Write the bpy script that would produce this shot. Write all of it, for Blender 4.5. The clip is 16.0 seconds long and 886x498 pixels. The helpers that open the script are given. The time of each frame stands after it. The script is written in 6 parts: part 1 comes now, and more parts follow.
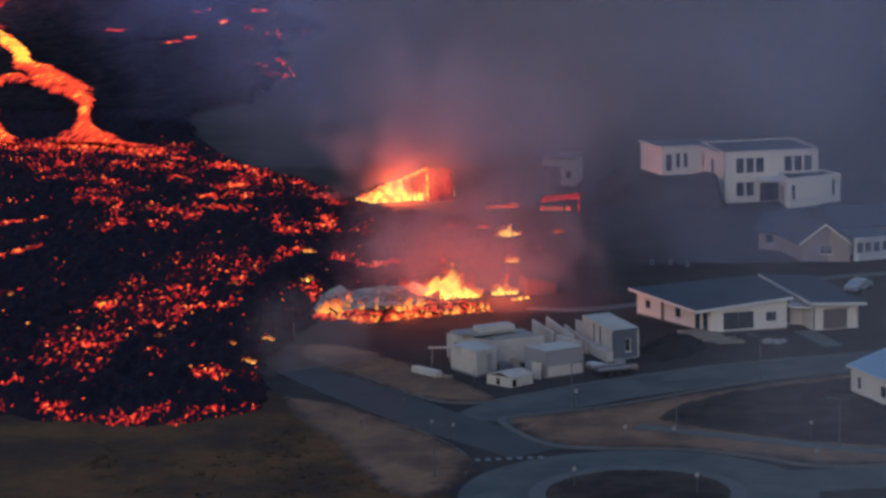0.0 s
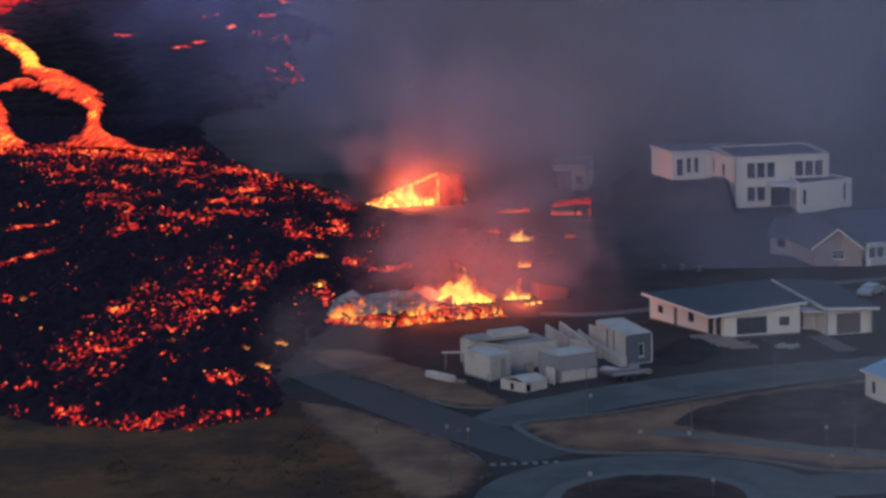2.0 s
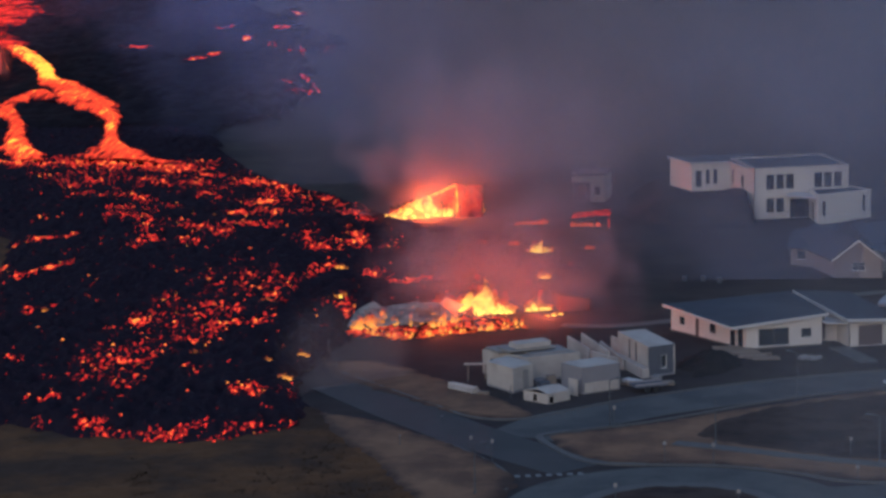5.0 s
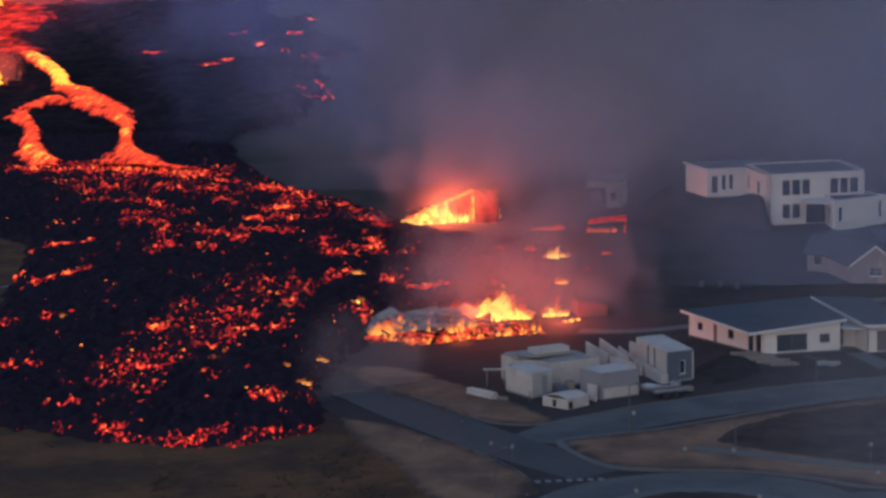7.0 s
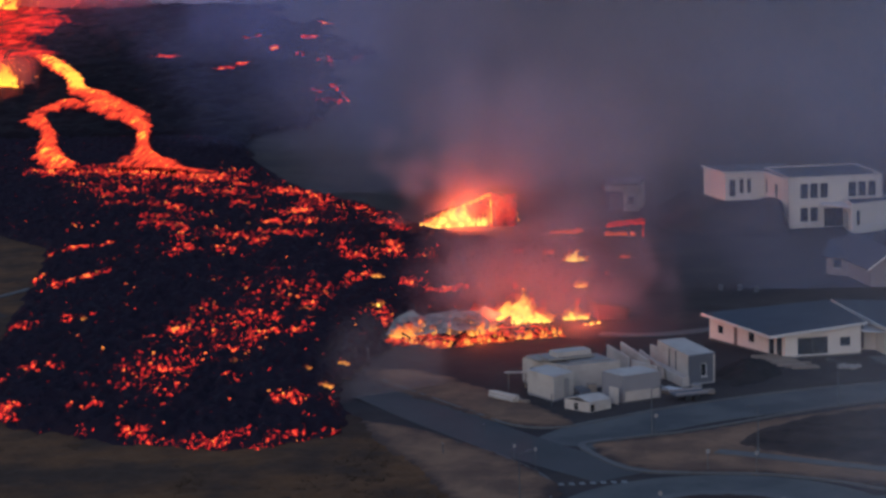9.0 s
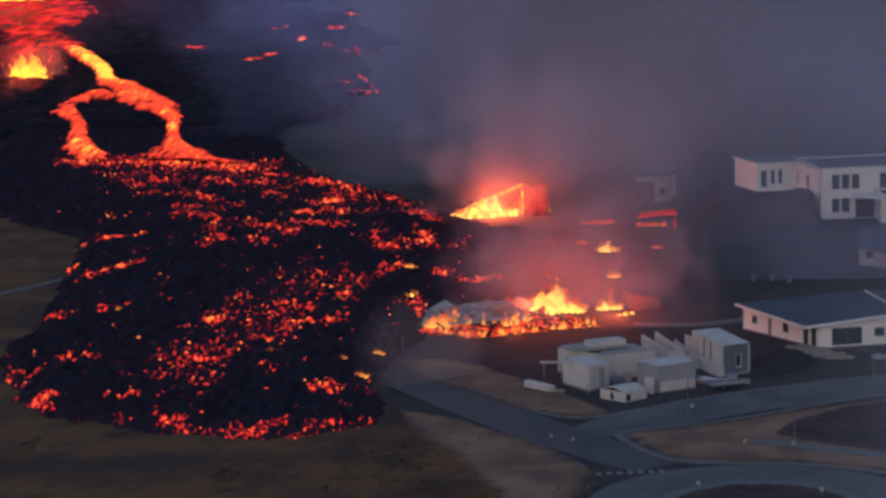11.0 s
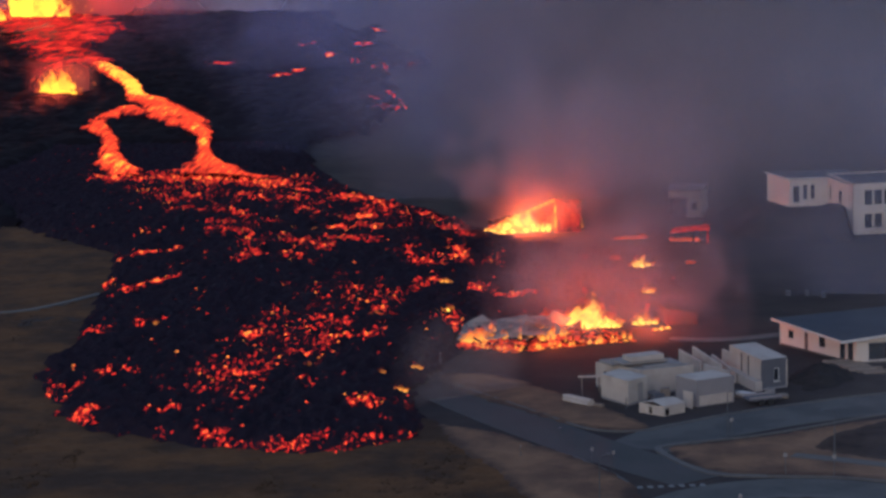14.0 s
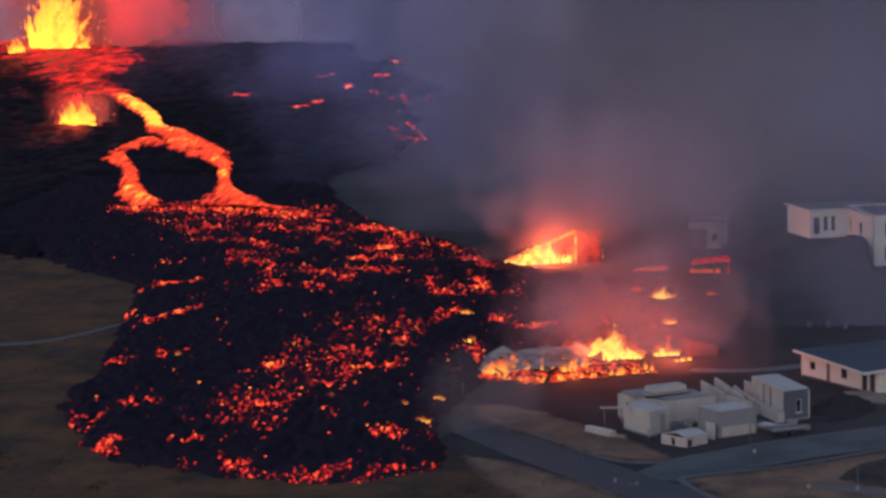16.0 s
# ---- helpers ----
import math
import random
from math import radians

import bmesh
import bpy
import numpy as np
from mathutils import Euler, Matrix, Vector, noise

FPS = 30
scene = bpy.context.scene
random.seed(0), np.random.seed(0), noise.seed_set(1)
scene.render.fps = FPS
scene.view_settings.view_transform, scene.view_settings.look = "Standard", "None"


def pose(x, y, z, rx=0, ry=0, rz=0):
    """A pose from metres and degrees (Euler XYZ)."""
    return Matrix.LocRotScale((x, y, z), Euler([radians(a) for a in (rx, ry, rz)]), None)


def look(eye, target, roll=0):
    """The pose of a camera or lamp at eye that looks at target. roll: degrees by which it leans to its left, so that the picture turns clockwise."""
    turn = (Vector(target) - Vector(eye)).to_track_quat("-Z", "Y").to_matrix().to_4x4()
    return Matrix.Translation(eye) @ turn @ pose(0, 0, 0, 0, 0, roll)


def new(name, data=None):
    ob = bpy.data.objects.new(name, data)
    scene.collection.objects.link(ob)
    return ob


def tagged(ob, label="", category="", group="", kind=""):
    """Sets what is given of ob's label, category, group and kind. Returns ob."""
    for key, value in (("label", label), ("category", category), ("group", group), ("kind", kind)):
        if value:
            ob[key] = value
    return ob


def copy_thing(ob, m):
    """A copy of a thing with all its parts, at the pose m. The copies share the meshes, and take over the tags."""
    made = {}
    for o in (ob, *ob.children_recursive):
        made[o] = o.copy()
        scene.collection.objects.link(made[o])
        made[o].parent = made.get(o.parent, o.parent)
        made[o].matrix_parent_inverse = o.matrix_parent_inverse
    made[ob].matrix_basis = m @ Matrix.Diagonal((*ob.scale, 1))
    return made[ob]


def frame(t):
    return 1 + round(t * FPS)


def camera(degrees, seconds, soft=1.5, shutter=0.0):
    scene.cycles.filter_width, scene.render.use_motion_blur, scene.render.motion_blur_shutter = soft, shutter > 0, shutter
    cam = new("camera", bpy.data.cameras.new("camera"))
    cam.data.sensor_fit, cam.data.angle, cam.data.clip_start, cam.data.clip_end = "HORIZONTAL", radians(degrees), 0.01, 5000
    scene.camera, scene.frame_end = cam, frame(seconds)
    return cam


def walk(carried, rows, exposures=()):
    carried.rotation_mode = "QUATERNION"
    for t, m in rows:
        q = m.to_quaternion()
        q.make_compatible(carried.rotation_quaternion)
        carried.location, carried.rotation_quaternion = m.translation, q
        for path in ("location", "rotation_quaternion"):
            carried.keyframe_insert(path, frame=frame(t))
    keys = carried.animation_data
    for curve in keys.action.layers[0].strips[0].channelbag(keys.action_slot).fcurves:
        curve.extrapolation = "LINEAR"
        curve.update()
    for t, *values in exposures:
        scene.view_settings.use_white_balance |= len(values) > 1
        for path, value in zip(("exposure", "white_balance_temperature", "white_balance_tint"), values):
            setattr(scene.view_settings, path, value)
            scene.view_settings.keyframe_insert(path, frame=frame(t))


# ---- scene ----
cam = camera(18.0, 16.0, soft=2.9)
PATH = [
    (0, (1.256, 1.184, 61.718), (-10.292, 296.567, 10.578), -1.20),
    (0.5, (0.948, 1.137, 61.726), (-10.630, 296.560, 10.823), -1.20),
    (1, (0.671, 1.110, 61.734), (-10.975, 296.546, 10.919), -1.21),
    (1.5, (0.419, 1.098, 61.742), (-11.354, 296.540, 10.999), -1.21),
    (2, (0.184, 1.094, 61.750), (-11.716, 296.553, 11.133), -1.22),
    (2.5, (-0.039, 1.095, 61.758), (-12.035, 296.607, 11.474), -1.22),
    (3, (-0.256, 1.096, 61.766), (-12.335, 296.683, 11.942), -1.23),
    (3.5, (-0.472, 1.093, 61.774), (-12.557, 296.703, 12.088), -1.23),
    (4, (-0.690, 1.084, 61.782), (-12.902, 296.701, 12.171), -1.24),
    (6.5, (-1.937, 0.843, 61.823), (-15.722, 296.504, 12.892), -1.26),
    (7, (-2.231, 0.744, 61.831), (-16.030, 296.432, 13.063), -1.26),
    (7.5, (-2.541, 0.627, 61.839), (-16.492, 296.316, 13.118), -1.27),
    (8, (-2.869, 0.492, 61.847), (-16.999, 296.214, 13.379), -1.27),
    (8.5, (-3.212, 0.340, 61.855), (-17.619, 296.069, 13.518), -1.28),
    (9, (-3.569, 0.170, 61.864), (-18.289, 295.885, 13.531), -1.28),
    (11.5, (-5.478, -0.864, 61.904), (-22.989, 294.527, 12.529), -1.30),
    (12, (-5.858, -1.088, 61.912), (-23.762, 294.273, 12.502), -1.31),
    (12.5, (-6.226, -1.310, 61.920), (-24.227, 294.048, 12.529), -1.31),
    (13, (-6.577, -1.526, 61.928), (-24.788, 293.795, 12.391), -1.32),
    (13.5, (-6.902, -1.729, 61.937), (-25.438, 293.637, 12.789), -1.32),
    (14, (-7.196, -1.914, 61.945), (-26.055, 293.712, 14.515), -1.33),
    (14.5, (-7.450, -2.077, 61.953), (-26.824, 293.955, 17.347), -1.33),
    (15, (-7.657, -2.210, 61.961), (-27.527, 293.948, 18.420), -1.33),
    (15.5, (-7.806, -2.307, 61.969), (-28.099, 293.824, 18.441), -1.34),
    (16, (-7.890, -2.361, 61.977), (-28.372, 293.680, 17.930), -1.34),
]
walk(cam, [(t, look(eye, target, roll)) for t, eye, target, roll in PATH], [(0, 0.0, 5150, 20), (6, 0.0, 5200, 23), (12, 0.0, 5350, 26), (16, 0.0, 5500, 27)])

# ---- world and light: a dim, smoke-veiled evening sky and the fires themselves ----
world = bpy.data.worlds.new("dusk")
scene.world = world
world.use_nodes = True
wn = world.node_tree
sky = wn.nodes.new("ShaderNodeTexSky")
sky.sky_type = "NISHITA"
sky.sun_disc = False
sky.sun_elevation = radians(24)
sky.sun_rotation = radians(200)
sky.air_density, sky.dust_density, sky.ozone_density = 2.0, 0.6, 3.0
wn.nodes["Background"].inputs["Strength"].default_value = 0.14
wn.links.new(sky.outputs[0], wn.nodes["Background"].inputs["Color"])

sun = new("sun", bpy.data.lights.new("sun", "SUN"))
sun.data.energy, sun.data.angle, sun.data.color = 0.32, radians(25), (0.97, 0.95, 1.0)
sun.matrix_basis = look((-60, -260, 210), (10, 300, 0))


def fire_lamp(x, y, z, watts, radius, color=(1.0, 0.13, 0.015)):
    lamp = new("fire_light", bpy.data.lights.new("fire_light", "POINT"))
    lamp.data.energy, lamp.data.shadow_soft_size, lamp.data.color = watts, radius, color
    lamp.location = (x, y, z)
    return lamp


fire_lamp(-20.5, 396.8, 2.4, 12000, 0.8)
fire_lamp(-16.0, 397.2, 3.0, 4500, 0.8)
fire_lamp(-11.3, 321.2, 2.6, 7500, 0.6)
fire_lamp(-3.6, 321.6, 1.6, 2600, 0.4)
fire_lamp(-20.0, 309.6, 1.2, 250, 0.5)
fire_lamp(-15.0, 311.0, 1.2, 500, 0.5)
fire_lamp(-174, 800, 12, 300000, 4.0, (1.0, 0.11, 0.03))
fire_lamp(-127.4, 588.0, 4, 22000, 1.5, (1.0, 0.11, 0.03))


# ---- materials ----
def material(name):
    m = bpy.data.materials.new(name)
    m.use_nodes = True
    return m, m.node_tree.nodes, m.node_tree.links, m.node_tree.nodes["Principled BSDF"]


def surface(name, color, rough=0.8, scale=1.0, vary=0.25, grain=12.0, bump=0.15, metal=0.0, patch=None, patch_scale=0.15, random_tone=0.0, rim=None):
    """A weathered opaque surface: broad stains, fine grain and relief, at metres."""
    m, n, l, b = material(name)
    tc = n.new("ShaderNodeTexCoord")
    big, fine = n.new("ShaderNodeTexNoise"), n.new("ShaderNodeTexNoise")
    big.inputs["Scale"].default_value, big.inputs["Detail"].default_value = scale, 5
    fine.inputs["Scale"].default_value, fine.inputs["Detail"].default_value = grain, 4
    for t in (big, fine):
        l.new(tc.outputs["Object"], t.inputs["Vector"])
    tone = n.new("ShaderNodeMath")
    tone.operation = "MULTIPLY_ADD"
    tone.inputs[1].default_value, tone.inputs[2].default_value = vary * 2.2, 1 - vary * 1.1
    mixn = n.new("ShaderNodeMath")
    mixn.operation = "MULTIPLY_ADD"
    mixn.inputs[1].default_value = 0.45
    l.new(fine.outputs[0], mixn.inputs[0])
    half = n.new("ShaderNodeMath")
    half.operation = "MULTIPLY"
    half.inputs[1].default_value = 0.55
    l.new(big.outputs[0], half.inputs[0])
    l.new(half.outputs[0], mixn.inputs[2])
    l.new(mixn.outputs[0], tone.inputs[0])
    src = None
    if patch:
        pn, ramp, mix = n.new("ShaderNodeTexNoise"), n.new("ShaderNodeMapRange"), n.new("ShaderNodeMix")
        mix.data_type = "RGBA"
        pn.inputs["Scale"].default_value, pn.inputs["Detail"].default_value = patch_scale, 6
        pn.inputs["Roughness"].default_value = 0.62
        l.new(tc.outputs["Object"], pn.inputs["Vector"])
        ramp.inputs["From Min"].default_value, ramp.inputs["From Max"].default_value = 0.42, 0.6
        l.new(pn.outputs[0], ramp.inputs["Value"])
        l.new(ramp.outputs[0], mix.inputs["Factor"])
        mix.inputs["A"].default_value, mix.inputs["B"].default_value = (*color, 1), (*patch, 1)
        src = mix.outputs["Result"]
    if rim:
        # trodden soil shows through towards the rim of the patch
        um, us, rn, rs, rm, rc = (n.new("ShaderNode" + k) for k in ("UVMap", "SeparateXYZ", "TexNoise", "Math", "MapRange", "Mix"))
        um.uv_map, rc.data_type, rs.operation = "rim", "RGBA", "MULTIPLY_ADD"
        l.new(um.outputs[0], us.inputs[0])
        rn.inputs["Scale"].default_value, rn.inputs["Detail"].default_value = 0.5, 5
        l.new(tc.outputs["Object"], rn.inputs["Vector"])
        rs.inputs[1].default_value = 3.2
        l.new(rn.outputs[0], rs.inputs[0])
        l.new(us.outputs["X"], rs.inputs[2])
        rm.interpolation_type = "SMOOTHSTEP"
        rm.inputs["From Min"].default_value, rm.inputs["From Max"].default_value = 1.2, 3.6
        l.new(rs.outputs[0], rm.inputs["Value"])
        l.new(rm.outputs[0], rc.inputs["Factor"])
        rc.inputs["A"].default_value, rc.inputs["B"].default_value = (*rim, 1), (*color, 1)
        if src:
            l.new(src, rc.inputs["B"])
        src = rc.outputs["Result"]
    vm = n.new("ShaderNodeVectorMath")
    vm.operation = "SCALE"
    if src:
        l.new(src, vm.inputs[0])
    else:
        vm.inputs[0].default_value = color
    if random_tone:
        oi, rr, mul = n.new("ShaderNodeObjectInfo"), n.new("ShaderNodeMapRange"), n.new("ShaderNodeMath")
        mul.operation = "MULTIPLY"
        rr.inputs["To Min"].default_value, rr.inputs["To Max"].default_value = 1 - random_tone, 1 + random_tone
        l.new(oi.outputs["Random"], rr.inputs["Value"])
        l.new(rr.outputs[0], mul.inputs[0])
        l.new(tone.outputs[0], mul.inputs[1])
        l.new(mul.outputs[0], vm.inputs["Scale"])
    else:
        l.new(tone.outputs[0], vm.inputs["Scale"])
    l.new(vm.outputs[0], b.inputs["Base Color"])
    b.inputs["Roughness"].default_value, b.inputs["Metallic"].default_value = rough, metal
    b.inputs["Specular IOR Level"].default_value = 0.04 if rough > 0.9 else 0.2 if rough > 0.7 else 0.45
    if bump:
        bn = n.new("ShaderNodeBump")
        bn.inputs["Strength"].default_value, bn.inputs["Distance"].default_value = bump, 0.08
        l.new(mixn.outputs[0], bn.inputs["Height"])
        l.new(bn.outputs[0], b.inputs["Normal"])
    return m


HEATH = surface("heath", (0.105, 0.051, 0.023), 0.95, 0.5, 0.5, 3.0, 0.6, patch=(0.05, 0.03, 0.02), patch_scale=0.09, rim=(0.04, 0.028, 0.021))
DRY_GRASS = surface("dry_grass", (0.195, 0.108, 0.062), 0.95, 0.35, 0.45, 5.0, 0.5, patch=(0.115, 0.066, 0.044), patch_scale=0.13, rim=(0.052, 0.035, 0.029))
SOIL = surface("bare_soil", (0.03, 0.02, 0.019), 0.95, 0.4, 0.5, 4.0, 0.5, patch=(0.05, 0.033, 0.026), patch_scale=0.2, rim=(0.06, 0.04, 0.029))
GRAVEL = surface("dark_gravel", (0.037, 0.03, 0.0285), 0.95, 0.3, 0.45, 8.0, 0.4, patch=(0.05, 0.039, 0.034), patch_scale=0.1)
ASPHALT = surface("asphalt", (0.045, 0.039, 0.037), 0.75, 0.25, 0.35, 10.0, 0.15, patch=(0.039, 0.036, 0.034), patch_scale=0.12)
WORN_ASPHALT = surface("worn_pale_asphalt", (0.074, 0.07, 0.062), 0.8, 0.2, 0.4, 8.0, 0.15, patch=(0.05, 0.047, 0.045), patch_scale=0.16)
CONCRETE = surface("concrete", (0.09, 0.082, 0.074), 0.85, 0.8, 0.3, 8.0, 0.15)
WHITE_WALL = surface("white_render", (0.56, 0.47, 0.38), 0.8, 0.7, 0.14, 9.0, 0.08, patch=(0.53, 0.45, 0.38), patch_scale=0.4)
WHITE_SHEET = surface("white_sheet_metal", (0.4, 0.335, 0.275), 0.82, 0.8, 0.2, 7.0, 0.05, patch=(0.34, 0.28, 0.23), patch_scale=0.5)
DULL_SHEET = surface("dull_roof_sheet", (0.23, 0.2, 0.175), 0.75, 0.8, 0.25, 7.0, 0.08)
GREY_SHEET = surface("grey_sheet_metal", (0.2, 0.178, 0.172), 0.8, 0.8, 0.16, 7.0, 0.05)
DARK_SHEET = surface("dark_sheet_metal", (0.085, 0.085, 0.095), 0.8, 0.8, 0.2, 7.0, 0.05)
TRIM = surface("white_trim", (0.46, 0.42, 0.38), 0.55, 1.5, 0.12, 12.0, 0.04)
ROOF = surface("dark_roofing", (0.042, 0.047, 0.058), 0.88, 0.4, 0.3, 6.0, 0.12)
BLUE_ROOF = surface("blue_roof_sheet", (0.19, 0.25, 0.32), 0.45, 0.4, 0.2, 6.0, 0.06)
BRICK_WALL = surface("brown_brick", (0.24, 0.19, 0.165), 0.85, 0.8, 0.25, 6.0, 0.2)
TIMBER = surface("weathered_timber", (0.2, 0.15, 0.11), 0.85, 1.2, 0.35, 10.0, 0.2, random_tone=0.2)
FRAME = surface("dark_window_frame", (0.05, 0.05, 0.055), 0.5, 2.0, 0.2, 10.0, 0.03)
DOOR = surface("garage_door_panel", (0.1, 0.07, 0.065), 0.55, 1.5, 0.2, 8.0, 0.04)
CHAR = surface("charred_wood", (0.02, 0.016, 0.014), 0.95, 1.5, 0.5, 6.0, 0.6)
STEEL = surface("galvanised_steel", (0.1, 0.1, 0.1), 0.65, 3.0, 0.2, 20.0, 0.03, metal=0.7)
WHITE_PAINT = surface("white_road_paint", (0.11, 0.105, 0.1), 0.7, 3.0, 0.3, 20.0, 0.05)
CAR_PAINT = surface("silver_car_paint", (0.27, 0.275, 0.28), 0.3, 2.0, 0.08, 12.0, 0.0, metal=0.3)
TYRE = surface("tyre_rubber", (0.02, 0.02, 0.02), 0.85, 3.0, 0.2, 20.0, 0.1)
ASH_SHEET = surface("scorched_sheet", (0.25, 0.225, 0.185), 0.8, 0.9, 0.5, 5.0, 0.2, patch=(0.12, 0.11, 0.1), patch_scale=0.5)

GLASS, gn, gl, gb = material("window_glass")
gb.inputs["Base Color"].default_value = (0.12, 0.14, 0.16, 1)
gb.inputs["Roughness"].default_value = 0.06
gb.inputs["Transmission Weight"].default_value = 0.75


def store(me, key, values):
    """Keep one value for each vertex in a UV layer's first axis."""
    layer = me.uv_layers.new(name=key)
    at = np.zeros(len(me.loops), np.int32)
    me.loops.foreach_get("vertex_index", at)
    uv = np.zeros((len(at), 2), np.float32)
    uv[:, 0] = np.asarray(values, np.float32)[at]
    layer.data.foreach_set("uv", uv.ravel())


def hot(name, attribute=None, level=0.5, scale=2.0, strength=1.3, crust=(0.018, 0.0125, 0.018), stretch=(1, 1, 1), width=0.13, gold=1.0):
    """Lava rock: black crust that glows where the heat attribute and its own cracks let it."""
    m, n, l, b = material(name)
    tc, mp = n.new("ShaderNodeTexCoord"), n.new("ShaderNodeMapping")
    mp.inputs["Scale"].default_value = stretch
    l.new(tc.outputs["Object"], mp.inputs["Vector"])
    nz, nf = n.new("ShaderNodeTexNoise"), n.new("ShaderNodeTexNoise")
    nz.inputs["Scale"].default_value, nz.inputs["Detail"].default_value, nz.inputs["Roughness"].default_value = scale, 5, 0.62
    nf.inputs["Scale"].default_value, nf.inputs["Detail"].default_value = scale * 5, 3
    for t in (nz, nf):
        l.new(mp.outputs[0], t.inputs["Vector"])

    def calc(op, a, c, d=None):
        k = n.new("ShaderNodeMath")
        k.operation = op
        for i, v in enumerate((a, c, d)):
            if v is None:
                continue
            if isinstance(v, (int, float)):
                k.inputs[i].default_value = v
            else:
                l.new(v, k.inputs[i])
        return k.outputs[0]

    if attribute:
        at, sp = n.new("ShaderNodeUVMap"), n.new("ShaderNodeSeparateXYZ")
        at.uv_map = attribute
        l.new(at.outputs[0], sp.inputs[0])
        heat = sp.outputs["X"]
    else:
        heat = calc("ADD", level, 0.0)
    grain = calc("MULTIPLY_ADD", nf.outputs[0], 0.3, calc("MULTIPLY", nz.outputs[0], 0.85))
    # crust opens where grain passes 1 - heat
    over = calc("SUBTRACT", grain, calc("MULTIPLY_ADD", heat, -0.42, 0.86))
    glow = calc("MULTIPLY", over, 1.0 / width)
    glow = n_clamp(n, l, glow)
    ramp = n.new("ShaderNodeValToRGB")
    e = ramp.color_ramp.elements
    e[0].position, e[0].color = 0.0, (0.02, 0.001, 0.001, 1)
    e[1].position, e[1].color = 1.0, (1.0, 0.3, 0.025, 1)
    if gold > 1:
        e[1].color = (1.0, 0.3 * gold, 0.03, 1)
    for p, c in ((0.3, (0.42, 0.014, 0.009, 1)), (0.7, (0.85, 0.035, 0.014, 1)), (0.92, (1.0, 0.1, 0.018, 1))):
        x = e.new(p)
        x.color = (c[0], min(0.8, c[1] * gold), c[2], 1)
    l.new(glow, ramp.inputs[0])
    em, mix = n.new("ShaderNodeEmission"), n.new("ShaderNodeMixShader")
    em.inputs["Strength"].default_value = strength
    l.new(ramp.outputs[0], em.inputs["Color"])
    l.new(n_clamp(n, l, calc("MULTIPLY", glow, 3.0)), mix.inputs[0])
    l.new(b.outputs[0], mix.inputs[1])
    l.new(em.outputs[0], mix.inputs[2])
    l.new(mix.outputs[0], n["Material Output"].inputs["Surface"])
    b.inputs["Specular IOR Level"].default_value = 0.03
    b.inputs["Base Color"].default_value = (*crust, 1)
    b.inputs["Roughness"].default_value = 0.85
    bn = n.new("ShaderNodeBump")
    bn.inputs["Strength"].default_value, bn.inputs["Distance"].default_value = 0.8, 0.3
    l.new(grain, bn.inputs["Height"])
    l.new(bn.outputs[0], b.inputs["Normal"])
    return m


def n_clamp(n, l, socket):
    k = n.new("ShaderNodeClamp")
    l.new(socket, k.inputs[0])
    return k.outputs[0]


LAVA = hot("lava_crust", "heat", scale=2.1, stretch=(1, 0.36, 1), width=0.15, strength=1.65)
FAR_LAVA = hot("older_lava_crust", "heat", scale=0.9, stretch=(1, 0.3, 1), width=0.2, strength=1.6, crust=(0.011, 0.008, 0.0095))
RIVER = hot("lava_river", "heat", strength=1.6, scale=0.8, width=0.42, stretch=(1.6, 0.12, 0.5), gold=1.75)


POOL = hot("lava_pool", "heat", strength=1.35, scale=0.55, width=0.42, stretch=(0.8, 0.2, 1), gold=1.0)


def burning(name, bottom, top, strength, thin=0.45, scale=1.5, most=0.97, soft_by=0.2):
    """Flame: hottest at its foot, torn open by noise."""
    m, n, l, b = material(name)
    n.remove(b)
    out = n["Material Output"]
    tc, nz, sep = n.new("ShaderNodeTexCoord"), n.new("ShaderNodeTexNoise"), n.new("ShaderNodeSeparateXYZ")
    nz.inputs["Scale"].default_value, nz.inputs["Detail"].default_value = scale, 4
    l.new(tc.outputs["Object"], nz.inputs["Vector"])
    l.new(tc.outputs["Generated"], sep.inputs[0])
    ramp = n.new("ShaderNodeValToRGB")
    e = ramp.color_ramp.elements
    e[0].color, e[1].color = (*bottom, 1), (*top, 1)
    e[0].position, e[1].position = 0.15, 0.9
    add = n.new("ShaderNodeMath")
    add.operation = "MULTIPLY_ADD"
    add.inputs[1].default_value = 0.9
    l.new(nz.outputs[0], add.inputs[0])
    sub = n.new("ShaderNodeMath")
    sub.operation = "SUBTRACT"
    sub.inputs[1].default_value = 0.45
    l.new(sep.outputs["Z"], sub.inputs[0])
    l.new(sub.outputs[0], add.inputs[2])
    l.new(add.outputs[0], ramp.inputs[0])
    em, tr, mix = n.new("ShaderNodeEmission"), n.new("ShaderNodeBsdfTransparent"), n.new("ShaderNodeMixShader")
    em.inputs["Strength"].default_value = strength
    l.new(ramp.outputs[0], em.inputs["Color"])
    mr = n.new("ShaderNodeMapRange")
    mr.inputs["From Min"].default_value, mr.inputs["From Max"].default_value = thin - 0.12, thin + soft_by
    mr.inputs["To Max"].default_value = most
    fade = n.new("ShaderNodeMath")
    fade.operation = "MULTIPLY_ADD"
    fade.inputs[1].default_value = -0.55
    l.new(sep.outputs["Z"], fade.inputs[0])
    l.new(nz.outputs[0], fade.inputs[2])
    l.new(fade.outputs[0], mr.inputs["Value"])
    l.new(mr.outputs[0], mix.inputs[0])
    l.new(tr.outputs[0], mix.inputs[1])
    l.new(em.outputs[0], mix.inputs[2])
    l.new(mix.outputs[0], out.inputs["Surface"])
    return m


